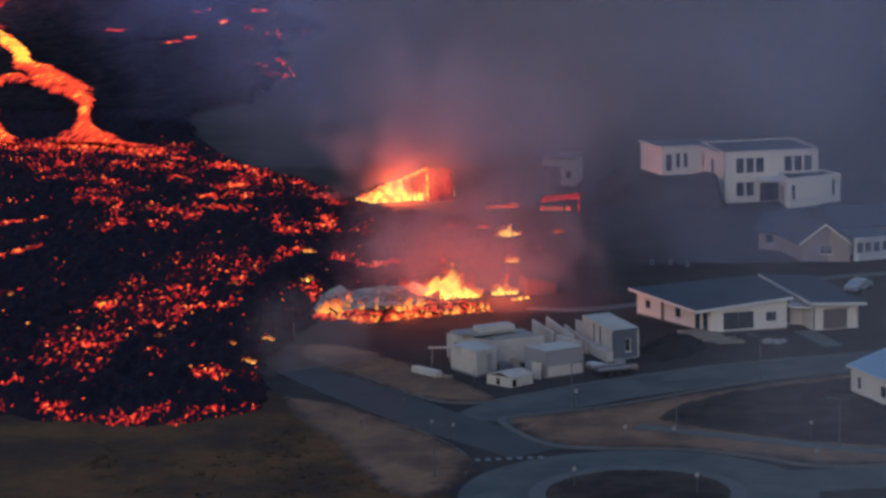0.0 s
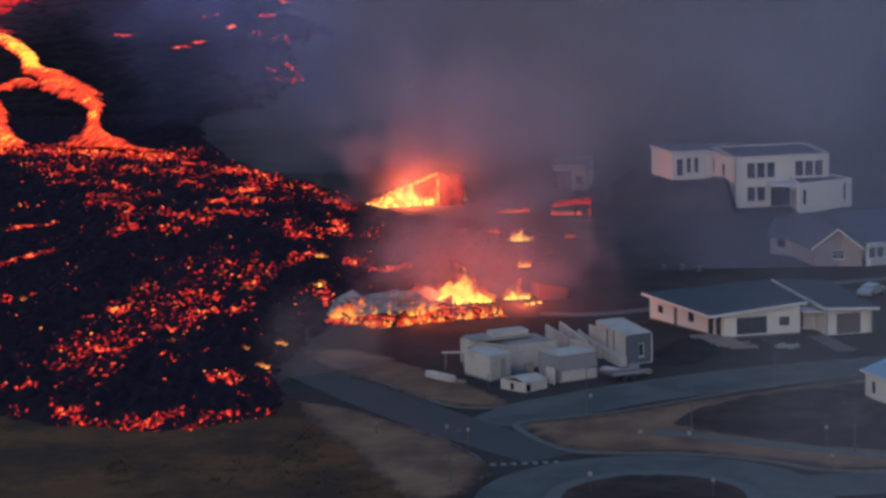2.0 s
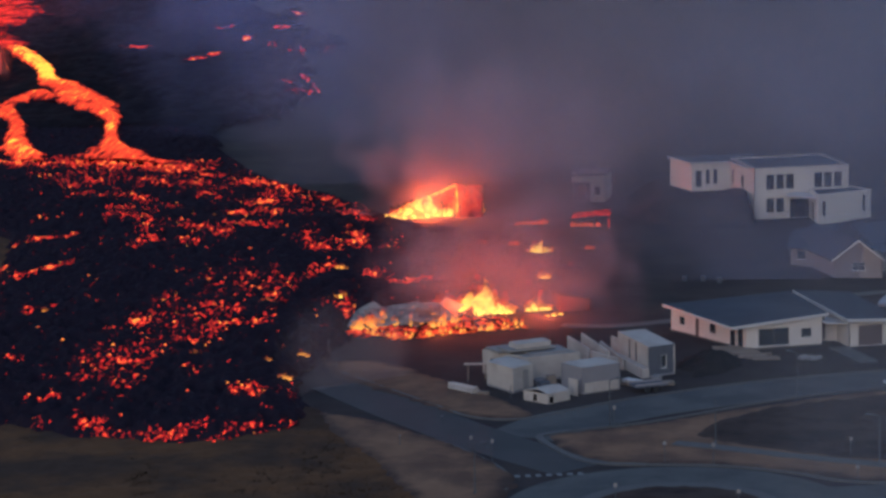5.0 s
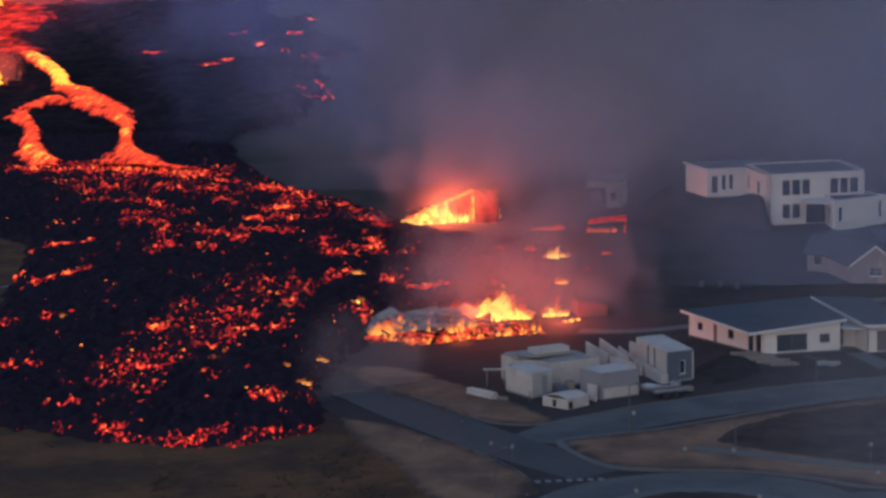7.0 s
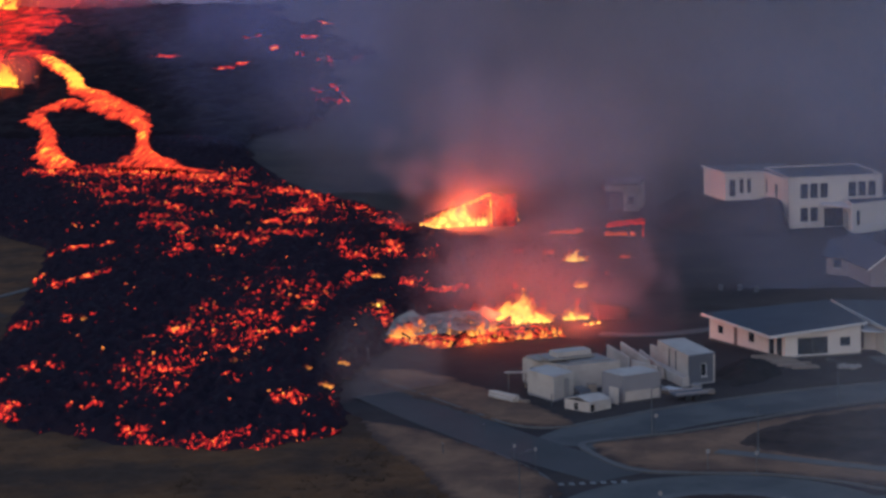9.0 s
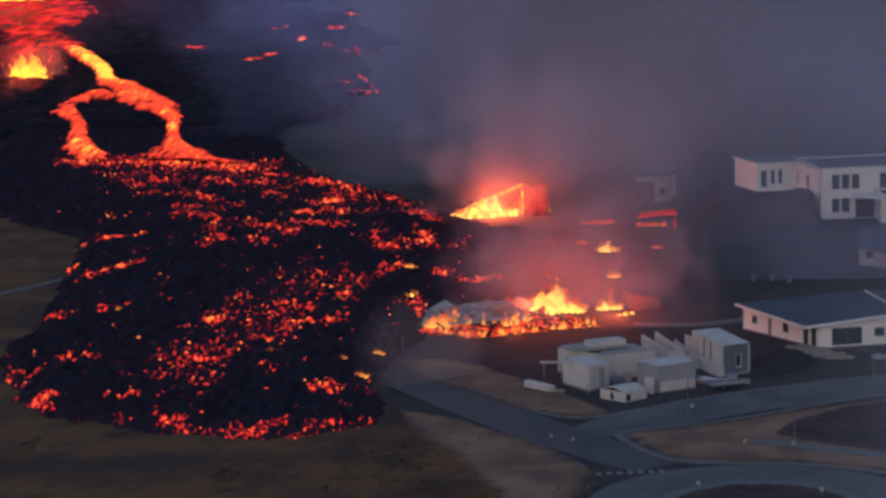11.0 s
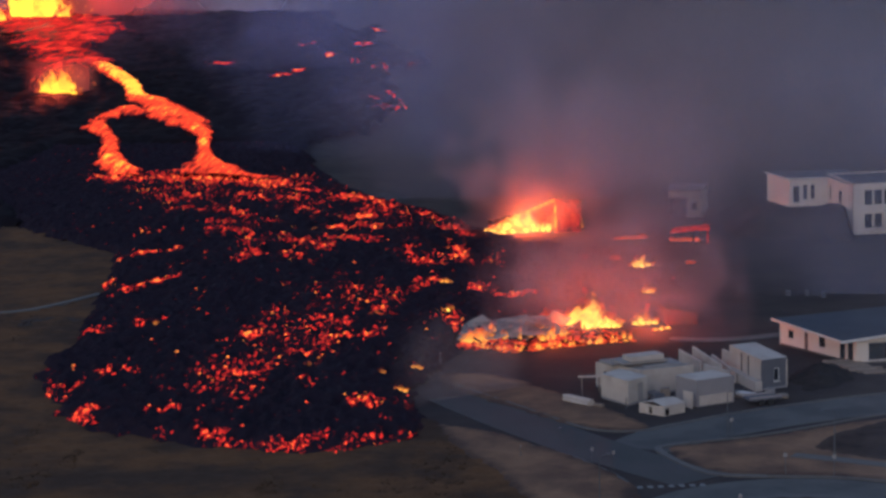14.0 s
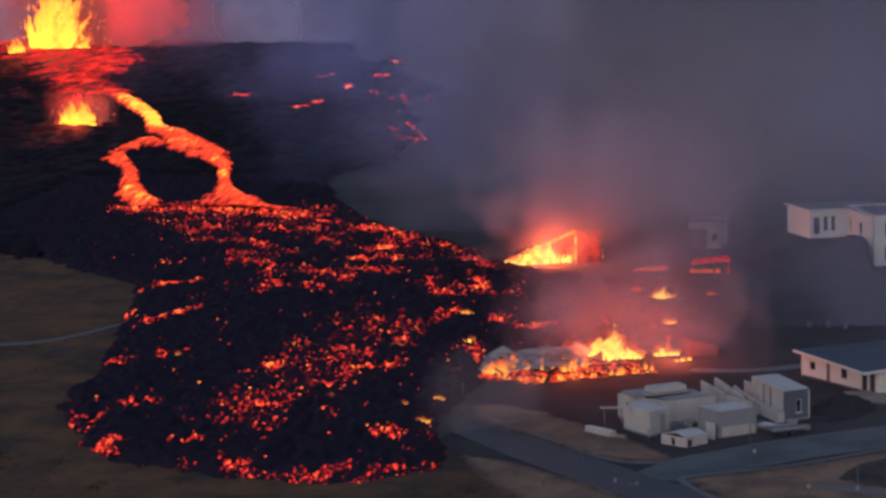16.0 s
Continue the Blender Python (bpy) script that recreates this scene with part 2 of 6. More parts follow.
FLAME = burning("flame", (1.0, 0.34, 0.03), (0.95, 0.06, 0.018), 1.7, 0.2, 1.1, 0.42, 0.4)
CORE = burning("flame_core", (1.0, 0.66, 0.06), (1.0, 0.36, 0.03), 3.0, 0.16, 1.3, 0.9, 0.3)
LICK = burning("licking_flame", (1.0, 0.42, 0.035), (1.0, 0.2, 0.02), 1.9, 0.16, 1.3, 0.8, 0.35)
EMBER = burning("ember_glow", (0.95, 0.13, 0.02), (0.75, 0.03, 0.015), 1.25, 0.26, 1.1, 0.6, 0.35)


def smoke_material(name, color, density, scale, seed, low=0.3, high=0.75):
    """Thin smoke: lets light through, scatters a little both ways, fades out to its rim."""
    m, n, l, b = material(name)
    n.remove(b)
    out = n["Material Output"]
    tc, nz, mp, sep = n.new("ShaderNodeTexCoord"), n.new("ShaderNodeTexNoise"), n.new("ShaderNodeMapping"), n.new("ShaderNodeSeparateXYZ")
    mp.inputs["Location"].default_value = (seed * 7.3, seed * 3.1, seed * 5.7)
    nz.inputs["Scale"].default_value, nz.inputs["Detail"].default_value, nz.inputs["Roughness"].default_value = scale, 5, 0.55
    l.new(tc.outputs["Object"], mp.inputs["Vector"])
    l.new(mp.outputs[0], nz.inputs["Vector"])
    l.new(tc.outputs["UV"], sep.inputs[0])

    def ease(socket, a, c):
        r = n.new("ShaderNodeMapRange")
        r.interpolation_type = "SMOOTHSTEP"
        r.inputs["From Min"].default_value, r.inputs["From Max"].default_value = a, c
        l.new(socket, r.inputs["Value"])
        return r.outputs[0]

    def times(a, c):
        k = n.new("ShaderNodeMath")
        k.operation = "MULTIPLY"
        for i, v in enumerate((a, c)):
            if isinstance(v, float):
                k.inputs[i].default_value = v
            else:
                l.new(v, k.inputs[i])
        return k.outputs[0]

    # the rim is torn: the sheet's own axes are pushed about by broad noise
    wn2, ws, wv, wa = (n.new("ShaderNode" + k) for k in ("TexNoise", "VectorMath", "VectorMath", "VectorMath"))
    wn2.inputs["Scale"].default_value, wn2.inputs["Detail"].default_value = scale * 1.6, 3
    l.new(mp.outputs[0], wn2.inputs["Vector"])
    ws.operation, wv.operation, wa.operation = "SUBTRACT", "SCALE", "ADD"
    ws.inputs[1].default_value = (0.5, 0.5, 0.5)
    wv.inputs["Scale"].default_value = 0.5
    l.new(wn2.outputs["Color"], ws.inputs[0])
    l.new(ws.outputs[0], wv.inputs[0])
    l.new(tc.outputs["UV"], wa.inputs[0])
    l.new(wv.outputs[0], wa.inputs[1])
    warp = n.new("ShaderNodeSeparateXYZ")
    l.new(wa.outputs[0], warp.inputs[0])
    a = times(ease(nz.outputs[0], low, high), density)
    for axis, edge in (("X", 0.28), ("Y", 0.34)):
        a = times(a, ease(warp.outputs[axis], 0.05, edge + 0.08))
        a = times(a, ease(warp.outputs[axis], 0.95, 0.92 - edge))
        a = times(a, ease(sep.outputs[axis], 0.0, 0.1))
        a = times(a, ease(sep.outputs[axis], 1.0, 0.9))
    df, tl, mx, tr, mix = (n.new("ShaderNode" + k) for k in ("BsdfDiffuse", "BsdfTranslucent", "MixShader", "BsdfTransparent", "MixShader"))
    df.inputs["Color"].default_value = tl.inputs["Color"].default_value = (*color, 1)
    l.new(df.outputs[0], mx.inputs[1])
    l.new(tl.outputs[0], mx.inputs[2])
    l.new(a, mix.inputs[0])
    l.new(tr.outputs[0], mix.inputs[1])
    l.new(mx.outputs[0], mix.inputs[2])
    l.new(mix.outputs[0], out.inputs["Surface"])
    return m


# ---- building helpers ----
def link_mesh(name, bm, mat):
    me = bpy.data.meshes.new(name)
    bm.to_mesh(me)
    bm.free()
    me.materials.append(mat)
    return new(name, me)


def part(name, bm, mat, parent, label=""):
    """One mesh under a thing or a part; its vertices are given in the world's metres, or in the thing's own when that stands at the origin."""
    base = (parent.parent or parent).matrix_basis.copy()
    bmesh.ops.translate(bm, verts=bm.verts, vec=-base.translation)
    ob = link_mesh(name, bm, mat)
    ob.parent = parent
    return tagged(ob, label) if label else ob


def thing(name, x, y, z, label, category, group="", kind=""):
    e = new(name)
    e.location = (x, y, z)
    e.matrix_world = Matrix.Translation((x, y, z))
    e.empty_display_size = 0.5
    return tagged(e, label, category, group, kind)


def prism(bm, pts, z0, z1):
    """An upright prism on a plan outline; z1 may be one height or one for each corner."""
    tops = z1 if isinstance(z1, (list, tuple)) else [z1] * len(pts)
    lows = z0 if isinstance(z0, (list, tuple)) else [z0] * len(pts)
    a = [bm.verts.new((p[0], p[1], h)) for p, h in zip(pts, lows)]
    b = [bm.verts.new((p[0], p[1], h)) for p, h in zip(pts, tops)]
    k = len(pts)
    bm.faces.new(a[::-1])
    bm.faces.new(b)
    for i in range(k):
        bm.faces.new((a[i], a[(i + 1) % k], b[(i + 1) % k], b[i]))
    return a + b


def box(bm, x0, x1, y0, y1, z0, z1):
    return prism(bm, [(x0, y0), (x1, y0), (x1, y1), (x0, y1)], z0, z1)


def fresh():
    return bmesh.new()


def finish(bm, bevel=0.0):
    bmesh.ops.recalc_face_normals(bm, faces=bm.faces)
    if bevel:
        bmesh.ops.bevel(bm, geom=bm.edges[:], offset=bevel, segments=1, affect="EDGES", clamp_overlap=True)
    return bm


def along(p0, p1, u, v=0.0):
    """The plan point u metres from p0 towards p1 and v metres to the left of that line."""
    dx, dy = p1[0] - p0[0], p1[1] - p0[1]
    k = math.hypot(dx, dy)
    dx, dy = dx / k, dy / k
    return (p0[0] + dx * u - dy * v, p0[1] + dy * u + dx * v)


def length(p0, p1):
    return math.hypot(p1[0] - p0[0], p1[1] - p0[1])


def slab(bm, p0, p1, u0, u1, v0, v1, z0, z1):
    """A block in a wall's own frame; z1 may be a pair for its two ends."""
    h0, h1 = z1 if isinstance(z1, tuple) else (z1, z1)
    pts = [along(p0, p1, u0, v0), along(p0, p1, u1, v0), along(p0, p1, u1, v1), along(p0, p1, u0, v1)]
    prism(bm, pts, z0, [h0, h1, h1, h0])


def wall(parent, p0, p1, z0, h0, h1, mat, openings=(), thick=0.25, label=""):
    """A wall from p0 to p1, thick to its left, its top from h0 to h1, with openings (u0, u1, low, high) right through it."""
    bm, k = fresh(), length(p0, p1)
    cuts = sorted({0.0, k, *(u for o in openings for u in o[:2])})
    for a, c in zip(cuts, cuts[1:]):
        mine = sorted((o for o in openings if o[0] < (a + c) / 2 < o[1]), key=lambda o: o[2])
        low = z0
        for o in mine:
            if o[2] > low + 1e-3:
                slab(bm, p0, p1, a, c, 0, thick, low, o[2])
            low = o[3]
        slab(bm, p0, p1, a, c, 0, thick, low, (h0 + (h1 - h0) * a / k, h0 + (h1 - h0) * c / k))
    return part("wall", finish(bm), mat, parent, label)


def window(parent, p0, p1, u0, u1, low, high, bars=1, frame_mat=None, name="window", cross=0):
    """A window in a wall's opening: frame, sill and panes."""
    fm = frame_mat or FRAME
    bm = fresh()
    w = 0.07
    slab(bm, p0, p1, u0, u1, 0.06, 0.16, low, low + w)
    slab(bm, p0, p1, u0, u1, 0.06, 0.16, high - w, high)
    slab(bm, p0, p1, u0, u0 + w, 0.06, 0.16, low + w, high - w)
    slab(bm, p0, p1, u1 - w, u1, 0.06, 0.16, low + w, high - w)
    for i in range(1, bars):
        u = u0 + (u1 - u0) * i / bars
        slab(bm, p0, p1, u - w / 2, u + w / 2, 0.06, 0.16, low + w, high - w)
    if cross:
        z = low + (high - low) * cross
        slab(bm, p0, p1, u0 + w, u1 - w, 0.07, 0.15, z - w / 2, z + w / 2)
    fr = part(name, finish(bm), fm, parent)
    for i in range(bars):
        bm = fresh()
        a, c = u0 + (u1 - u0) * i / bars, u0 + (u1 - u0) * (i + 1) / bars
        slab(bm, p0, p1, a + w / 2, c - w / 2, 0.1, 0.12, low + w / 2, high - w / 2)
        part("pane", finish(bm), GLASS, fr)
    bm = fresh()
    slab(bm, p0, p1, u0 - 0.05, u1 + 0.05, -0.08, 0.06, low - 0.06, low - 0.002)
    part("sill", finish(bm), TRIM, fr)
    return fr


def roof_sheet(parent, pts, heights, thick, mat, name="roof", label=""):
    bm = fresh()
    prism(bm, pts, [h - thick for h in heights], list(heights))
    return part(name, finish(bm), mat, parent, label)


def fascia(parent, p0, p1, z0, z1, deep=0.28, thick=0.06):
    """A pale board along a roof's edge, its top from z0 to z1."""
    bm = fresh()
    k = length(p0, p1)
    pts = [along(p0, p1, 0, -thick), along(p0, p1, k, -thick), along(p0, p1, k, -0.003), along(p0, p1, 0, -0.003)]
    prism(bm, pts, [z0 - deep, z1 - deep, z1 - deep, z0 - deep], [z0 + 0.03, z1 + 0.03, z1 + 0.03, z0 + 0.03])
    return part("fascia", finish(bm), TRIM, parent)


def smooth_line(pts, step=1.0):
    """A Catmull-Rom line through plan points."""
    out, p = [], [Vector(q) for q in pts]
    p = [2 * p[0] - p[1], *p, 2 * p[-1] - p[-2]]
    for i in range(1, len(p) - 2):
        k = max(2, int((p[i + 1] - p[i]).length / step))
        for j in range(k):
            t = j / k
            out.append(0.5 * (2 * p[i] + (p[i + 1] - p[i - 1]) * t + (2 * p[i - 1] - 5 * p[i] + 4 * p[i + 1] - p[i + 2]) * t * t
                              + (3 * p[i] - p[i - 1] - 3 * p[i + 1] + p[i + 2]) * t ** 3))
    return [*out, p[-2]]


def ribbon(bm, line, left, right, z0, z1):
    """A strip with thickness along a plan line, from left to right metres off it."""
    rows = []
    for i, p in enumerate(line):
        a, c = line[max(0, i - 1)], line[min(len(line) - 1, i + 1)]
        d = (c - a).normalized()
        nrm = Vector((-d.y, d.x))
        q0, q1 = p + nrm * left, p + nrm * right
        rows.append([bm.verts.new((q0.x, q0.y, z0)), bm.verts.new((q0.x, q0.y, z1)), bm.verts.new((q1.x, q1.y, z1)), bm.verts.new((q1.x, q1.y, z0))])
    for a, c in zip(rows, rows[1:]):
        for i in range(4):
            bm.faces.new((a[i], c[i], c[(i + 1) % 4], a[(i + 1) % 4]))
    bm.faces.new(rows[0])
    bm.faces.new(rows[-1][::-1])
    return bm


def inside(px, py, poly):
    """Whether plan points lie within an outline, and how far from it they are."""
    hit, dist = np.zeros(px.shape, bool), np.full(px.shape, 1e9)
    for (x0, y0), (x1, y1) in zip(poly, poly[1:] + poly[:1]):
        cross = ((y0 > py) != (y1 > py)) & (px < (x1 - x0) * (py - y0) / (y1 - y0 + 1e-12) + x0)
        hit ^= cross
        dx, dy = x1 - x0, y1 - y0
        t = np.clip(((px - x0) * dx + (py - y0) * dy) / (dx * dx + dy * dy + 1e-9), 0, 1)
        dist = np.minimum(dist, np.hypot(px - x0 - t * dx, py - y0 - t * dy))
    return hit, dist


# ---- ground ----
TABLE = np.random.RandomState(4).rand(256, 256)


def value_noise(x, y):
    xi, yi = np.floor(x).astype(int), np.floor(y).astype(int)
    fx, fy = x - xi, y - yi
    fx, fy = fx * fx * (3 - 2 * fx), fy * fy * (3 - 2 * fy)
    g = lambda a, b: TABLE[a % 256, b % 256]
    return (g(xi, yi) * (1 - fx) + g(xi + 1, yi) * fx) * (1 - fy) + (g(xi, yi + 1) * (1 - fx) + g(xi + 1, yi + 1) * fx) * fy


def fbm(x, y, octaves=4, gain=0.5):
    total, amp, norm = 0.0, 1.0, 0.0
    for i in range(octaves):
        total = total + amp * value_noise(x * 2 ** i + 17.3 * i, y * 2 ** i + 5.1 * i)
        norm += amp
        amp *= gain
    return total / norm


def smoothstep(a, b, x):
    t = np.clip((x - a) / (b - a), 0, 1)
    return t * t * (3 - 2 * t)


def grid_mesh(name, xs, ys, height, mat, keep=None, attributes=None):
    """A sheet over the plan lines xs and ys; keep(x, y) tells which vertices stay."""
    gx, gy = np.meshgrid(xs, ys)
    gz = height(gx, gy)
    ny, nx = gx.shape
    ok = np.ones(gx.shape, bool) if keep is None else keep(gx, gy)
    index = np.full(gx.shape, -1)
    index[ok] = np.arange(ok.sum())
    quad = np.stack([index[:-1, :-1], index[:-1, 1:], index[1:, 1:], index[1:, :-1]], -1).reshape(-1, 4)
    quad = quad[(quad >= 0).all(1)]
    me = bpy.data.meshes.new(name)
    me.from_pydata(np.stack([gx[ok], gy[ok], gz[ok]], -1).tolist(), [], quad.tolist())
    for key, fn in (attributes or {}).items():
        store(me, key, fn(gx, gy)[ok])
    me.materials.append(mat)
    me.polygons.foreach_set("use_smooth", [True] * len(me.polygons))
    return new(name, me)


def ground_height(x, y):
    town = smoothstep(-32, -24, x) * (1 - smoothstep(420, 520, y))
    hummock = (fbm(x * 0.35, y * 0.12, 4) - 0.5) * 0.7 + (fbm(x * 0.06, y * 0.03, 3) - 0.5) * 1.2
    far = smoothstep(420, 900, y) * (fbm(x * 0.012, y * 0.006, 4) - 0.5) * 4
    return -0.03 + (hummock - 0.25) * (1 - town) * smoothstep(0, 200, y) + far


spread = np.sinh(np.linspace(-1, 1, 241) * 6.2) / math.sinh(6.2)
ground = grid_mesh("ground", -20 + 4200 * spread, 320 + 4400 * spread, ground_height, GRAVEL)
tagged(ground, "dark gravel and heath plain reaching the horizon", "ground", kind="structure")


def field(name, pts, z, mat, label, step=0.5, rough=0.1, edge=0.5):
    """A patch of ground cover: a low hummocky sheet with an uneven rim."""
    pts = [tuple(p) for p in smooth_line([*pts, pts[0]], 1.5)]
    px, py = np.array(pts).T

    def rim(x, y):
        hit, dist = inside(x, y, pts)
        return np.where(hit, dist, -dist) + (fbm(x * 0.9, y * 0.9, 3) - 0.5) * edge * 2

    def height(x, y):
        lift = smoothstep(-0.9, 0.7, rim(x, y))
        return -0.45 + (z + 0.45) * lift + (fbm(x * 1.1, y * 1.1, 3) - 0.5) * rough * lift

    ob = grid_mesh(name, np.arange(px.min() - 3, px.max() + 3, step), np.arange(py.min() - 3, py.max() + 3, step), height, mat,
                   keep=lambda x, y: rim(x, y) > -1.3, attributes={"rim": rim})
    return tagged(ob, label, "ground", kind="structure")


# heath west of the town, tussocky and brown
field("heath_near", [(-100, 225), (-60, 222), (-30, 222), (-8, 224), (-7, 233), (-10, 241), (-13, 252), (-18, 262), (-24, 272), (-40, 290), (-60, 300), (-66, 330), (-66, 380), (-80, 398), (-104, 422), (-160, 430), (-170, 300)],
      0.12, HEATH, "rough brown heath in front of the lava", 0.6, 0.4, 0.6)
field("verge_west", [(-26, 273), (-19.7, 268.3), (-10.3, 255.6), (-5.9, 245.6), (-6.6, 239.5), (-9.4, 232.9), (-14, 236), (-19, 252), (-24, 264)],
      0.3, DRY_GRASS, "dry grass verge along the road", 0.45, 0.1, 0.6)
field("verge_north", [(-27, 298), (-20.6, 297.2), (-11.5, 284.3), (-4.2, 271.6), (-5.0, 268.4), (-10.9, 270.2), (-18.1, 279.0), (-25.4, 290.0)],
      0.12, DRY_GRASS, "worn grass and gravel strip beside the road", 0.45, 0.12, 0.6)
field("verge_island", [(-3.2, 261.3), (-1.2, 263.0), (5.7, 265.8), (19.4, 274.2), (31.2, 280.0), (60, 288), (60, 252), (36, 243), (30.4, 242.0), (22.3, 244.4), (12.4, 249.2), (4.8, 249.8), (-0.8, 254.0)],
      0.12, DRY_GRASS, "dry brown grass between the roads", 0.45, 0.12, 0.3)
field("soil_plot", [(10.9, 260.5), (12.8, 265.8), (19.3, 272.4), (28.1, 276.8), (37, 279.5), (60, 284), (60, 250), (36, 247.8), (29, 249.4), (20.5, 252.6), (13.6, 257.6)],
      0.2, SOIL, "bare dark soil of an empty building plot", 0.45, 0.25, 0.5)


# ---- roads, kerbs and paths ----
def strip(name, pts, left, right, z0, z1, mat, label, category):
    ob = link_mesh(name, finish(ribbon(fresh(), smooth_line(pts), left, right, z0, z1)), mat)
    return tagged(ob, label, category, kind="structure")


LANE_WEST = [(-24.5, 286), (-17.8, 274), (-10.6, 262.6), (-5.2, 255.2), (0.2, 248.6)]
LANE_EAST = [(-5, 261), (-1.5, 267.0), (2.5, 270.2), (8, 274.3), (20, 280.6), (36, 286), (62, 293)]
strip("road_west", LANE_WEST, 3.4, -3.4, -0.05, 0.035, ASPHALT, "dark asphalt street leading under the lava", "road")
strip("road_east", LANE_EAST, 4.3, -4.0, -0.05, 0.031, WORN_ASPHALT, "dark asphalt street past the houses", "road")
strip("road_arm", [(18, 236.5), (30, 238.5), (62, 243)], 3.6, -3.6, -0.05, 0.027, WORN_ASPHALT, "asphalt arm of the roundabout", "road")
strip("road_south", [(2, 224), (-4, 214), (-14, 200)], 3.6, -3.6, -0.05, 0.027, WORN_ASPHALT, "asphalt arm of the roundabout", "road")
HUB = (8.4, 233.4)


def ring(name, r0, r1, z0, z1, mat, label, category, k=96):
    bm = fresh()
    rows = []
    for i in range(k):
        a = 2 * math.pi * i / k
        rows.append([bm.verts.new((HUB[0] + r * math.cos(a), HUB[1] + r * math.sin(a), z)) for r, z in ((r0, z0), (r0, z1), (r1, z1), (r1, z0))])
    for i in range(k):
        a, c = rows[i], rows[(i + 1) % k]
        for j in range(4):
            bm.faces.new((a[j], c[j], c[(j + 1) % 4], a[(j + 1) % 4]))
    return tagged(link_mesh(name, finish(bm), mat), label, category, kind="structure")


ring("road_ring", 8.4, 15.4, -0.05, 0.042, WORN_ASPHALT, "asphalt ring of the roundabout", "road")
ring("kerb_inner", 7.9, 9.3, -0.05, 0.15, CONCRETE, "pale concrete apron round the roundabout island", "kerb")
island = grid_mesh("island", HUB[0] + np.linspace(-8, 8, 60), HUB[1] + np.linspace(-8, 8, 60),
                   lambda x, y: 0.16 + 0.5 * (1 - np.hypot(x - HUB[0], y - HUB[1]) / 8) + (fbm(x, y, 3) - 0.5) * 0.2, SOIL,
                   keep=lambda x, y: np.hypot(x - HUB[0], y - HUB[1]) < 8,
                   attributes={"rim": lambda x, y: 8 - np.hypot(x - HUB[0], y - HUB[1])})
tagged(island, "dark planted island of the roundabout", "island", kind="structure")
strip("kerb_island_west", [(6.0, 249.6), (1.5, 250.6), (-1.2, 254.2), (-3.6, 260.2), (-3.2, 262.0), (-0.8, 263.4)], 0.35, -0.35, -0.05, 0.15, CONCRETE, "pale concrete kerb round the grass tip", "kerb")
strip("kerb_east", [(-0.8, 263.4), (5.7, 266.1), (12, 270.2), (20, 275.8), (31.2, 281.0), (60, 289.4)], 0.15, -0.15, -0.05, 0.15, CONCRETE, "concrete kerb along the street", "kerb")
strip("kerb_ring", [(6.0, 249.6), (13, 248.8), (19, 246), (24, 242.6), (32, 242.4), (60, 246.8)], 0.15, -0.15, -0.05, 0.15, CONCRETE, "concrete kerb along the roundabout", "kerb")
strip("kerb_west", [(-25.5, 271.2), (-20.4, 267.6), (-13.5, 260.0), (-9.8, 254.4), (-6.6, 247.0), (-6.6, 240)], 0.15, -0.15, -0.05, 0.15, CONCRETE, "concrete kerb along the street", "kerb")
strip("kerb_north", [(-25, 292), (-15.0, 276.6), (-10.5, 270.0), (-6.5, 268.6), (-3.0, 270.4), (2.0, 274.8), (8, 278.9), (20, 285.2), (36, 290.6)], 0.15, -0.15, -0.05, 0.13, CONCRETE, "concrete kerb along the street", "kerb")
strip("footpath", [(9.0, 257.6), (13, 255.6), (20.5, 251.6), (30.9, 247.0), (44, 245.2), (60, 249)], 0.8, -0.8, 0.0, 0.2, CONCRETE, "pale footpath across the grass", "path")
strip("heath_track", [(-140, 334), (-100, 335), (-87, 336.7), (-81.7, 338.3), (-77.9, 343), (-74, 350)], 0.42, -0.42, -0.2, 0.35, CONCRETE, "pale track over the heath", "path")
strip("back_lane", [(-1.5, 316.5), (4.1, 315.6), (11.1, 318.3), (22, 326), (36, 334), (60, 340)], 1.0, -1.0, -0.05, 0.05, CONCRETE, "pale gravel lane behind the houses", "path")


def dash(x, y, rz, long, wide):
    bm = fresh()
    box(bm, -long / 2, long / 2, -wide / 2, wide / 2, 0.0, 0.012)
    ob = link_mesh("road_marking", finish(bm), WHITE_PAINT)
    ob.matrix_basis = pose(x, y, 0.045, 0, 0, rz)
    return tagged(ob, "worn white road marking", "road marking", "markings at the give way line")


for i in range(7):
    dash(-5.6 + 0.95 * i, 245.9 + 0.12 * i, 8, 0.5, 0.9)


# ---- lava ----
LAVA_EDGE = [(-71.8, 296.0), (-66.1, 278.7), (-60.3, 269.9), (-52.7, 265.3), (-44.8, 260.9), (-39.2, 260.0), (-34.9, 260.8), (-30.7, 263.7), (-26.8, 266.7), (-27.1, 278.3),
             (-29.0, 289.4), (-27.6, 299.8), (-25.6, 306), (-26.2, 316), (-25.2, 323.5), (-21.8, 326), (-16.5, 328.5), (-9, 335), (-2, 342), (1.5, 354), (-1.5, 370), (-10, 384), (-20, 391), (-29.6, 406.4), (-39.2, 423.2), (-49.7, 442.0),
             (-57.3, 467.2), (-62, 490), (-66, 505), (-112, 505), (-116, 450), (-97.6, 408.8), (-90.4, 398.9), (-78.3, 382.4), (-75.1, 356.7), (-72.8, 336.1), (-71.6, 317.7), (-72.6, 304.5)]
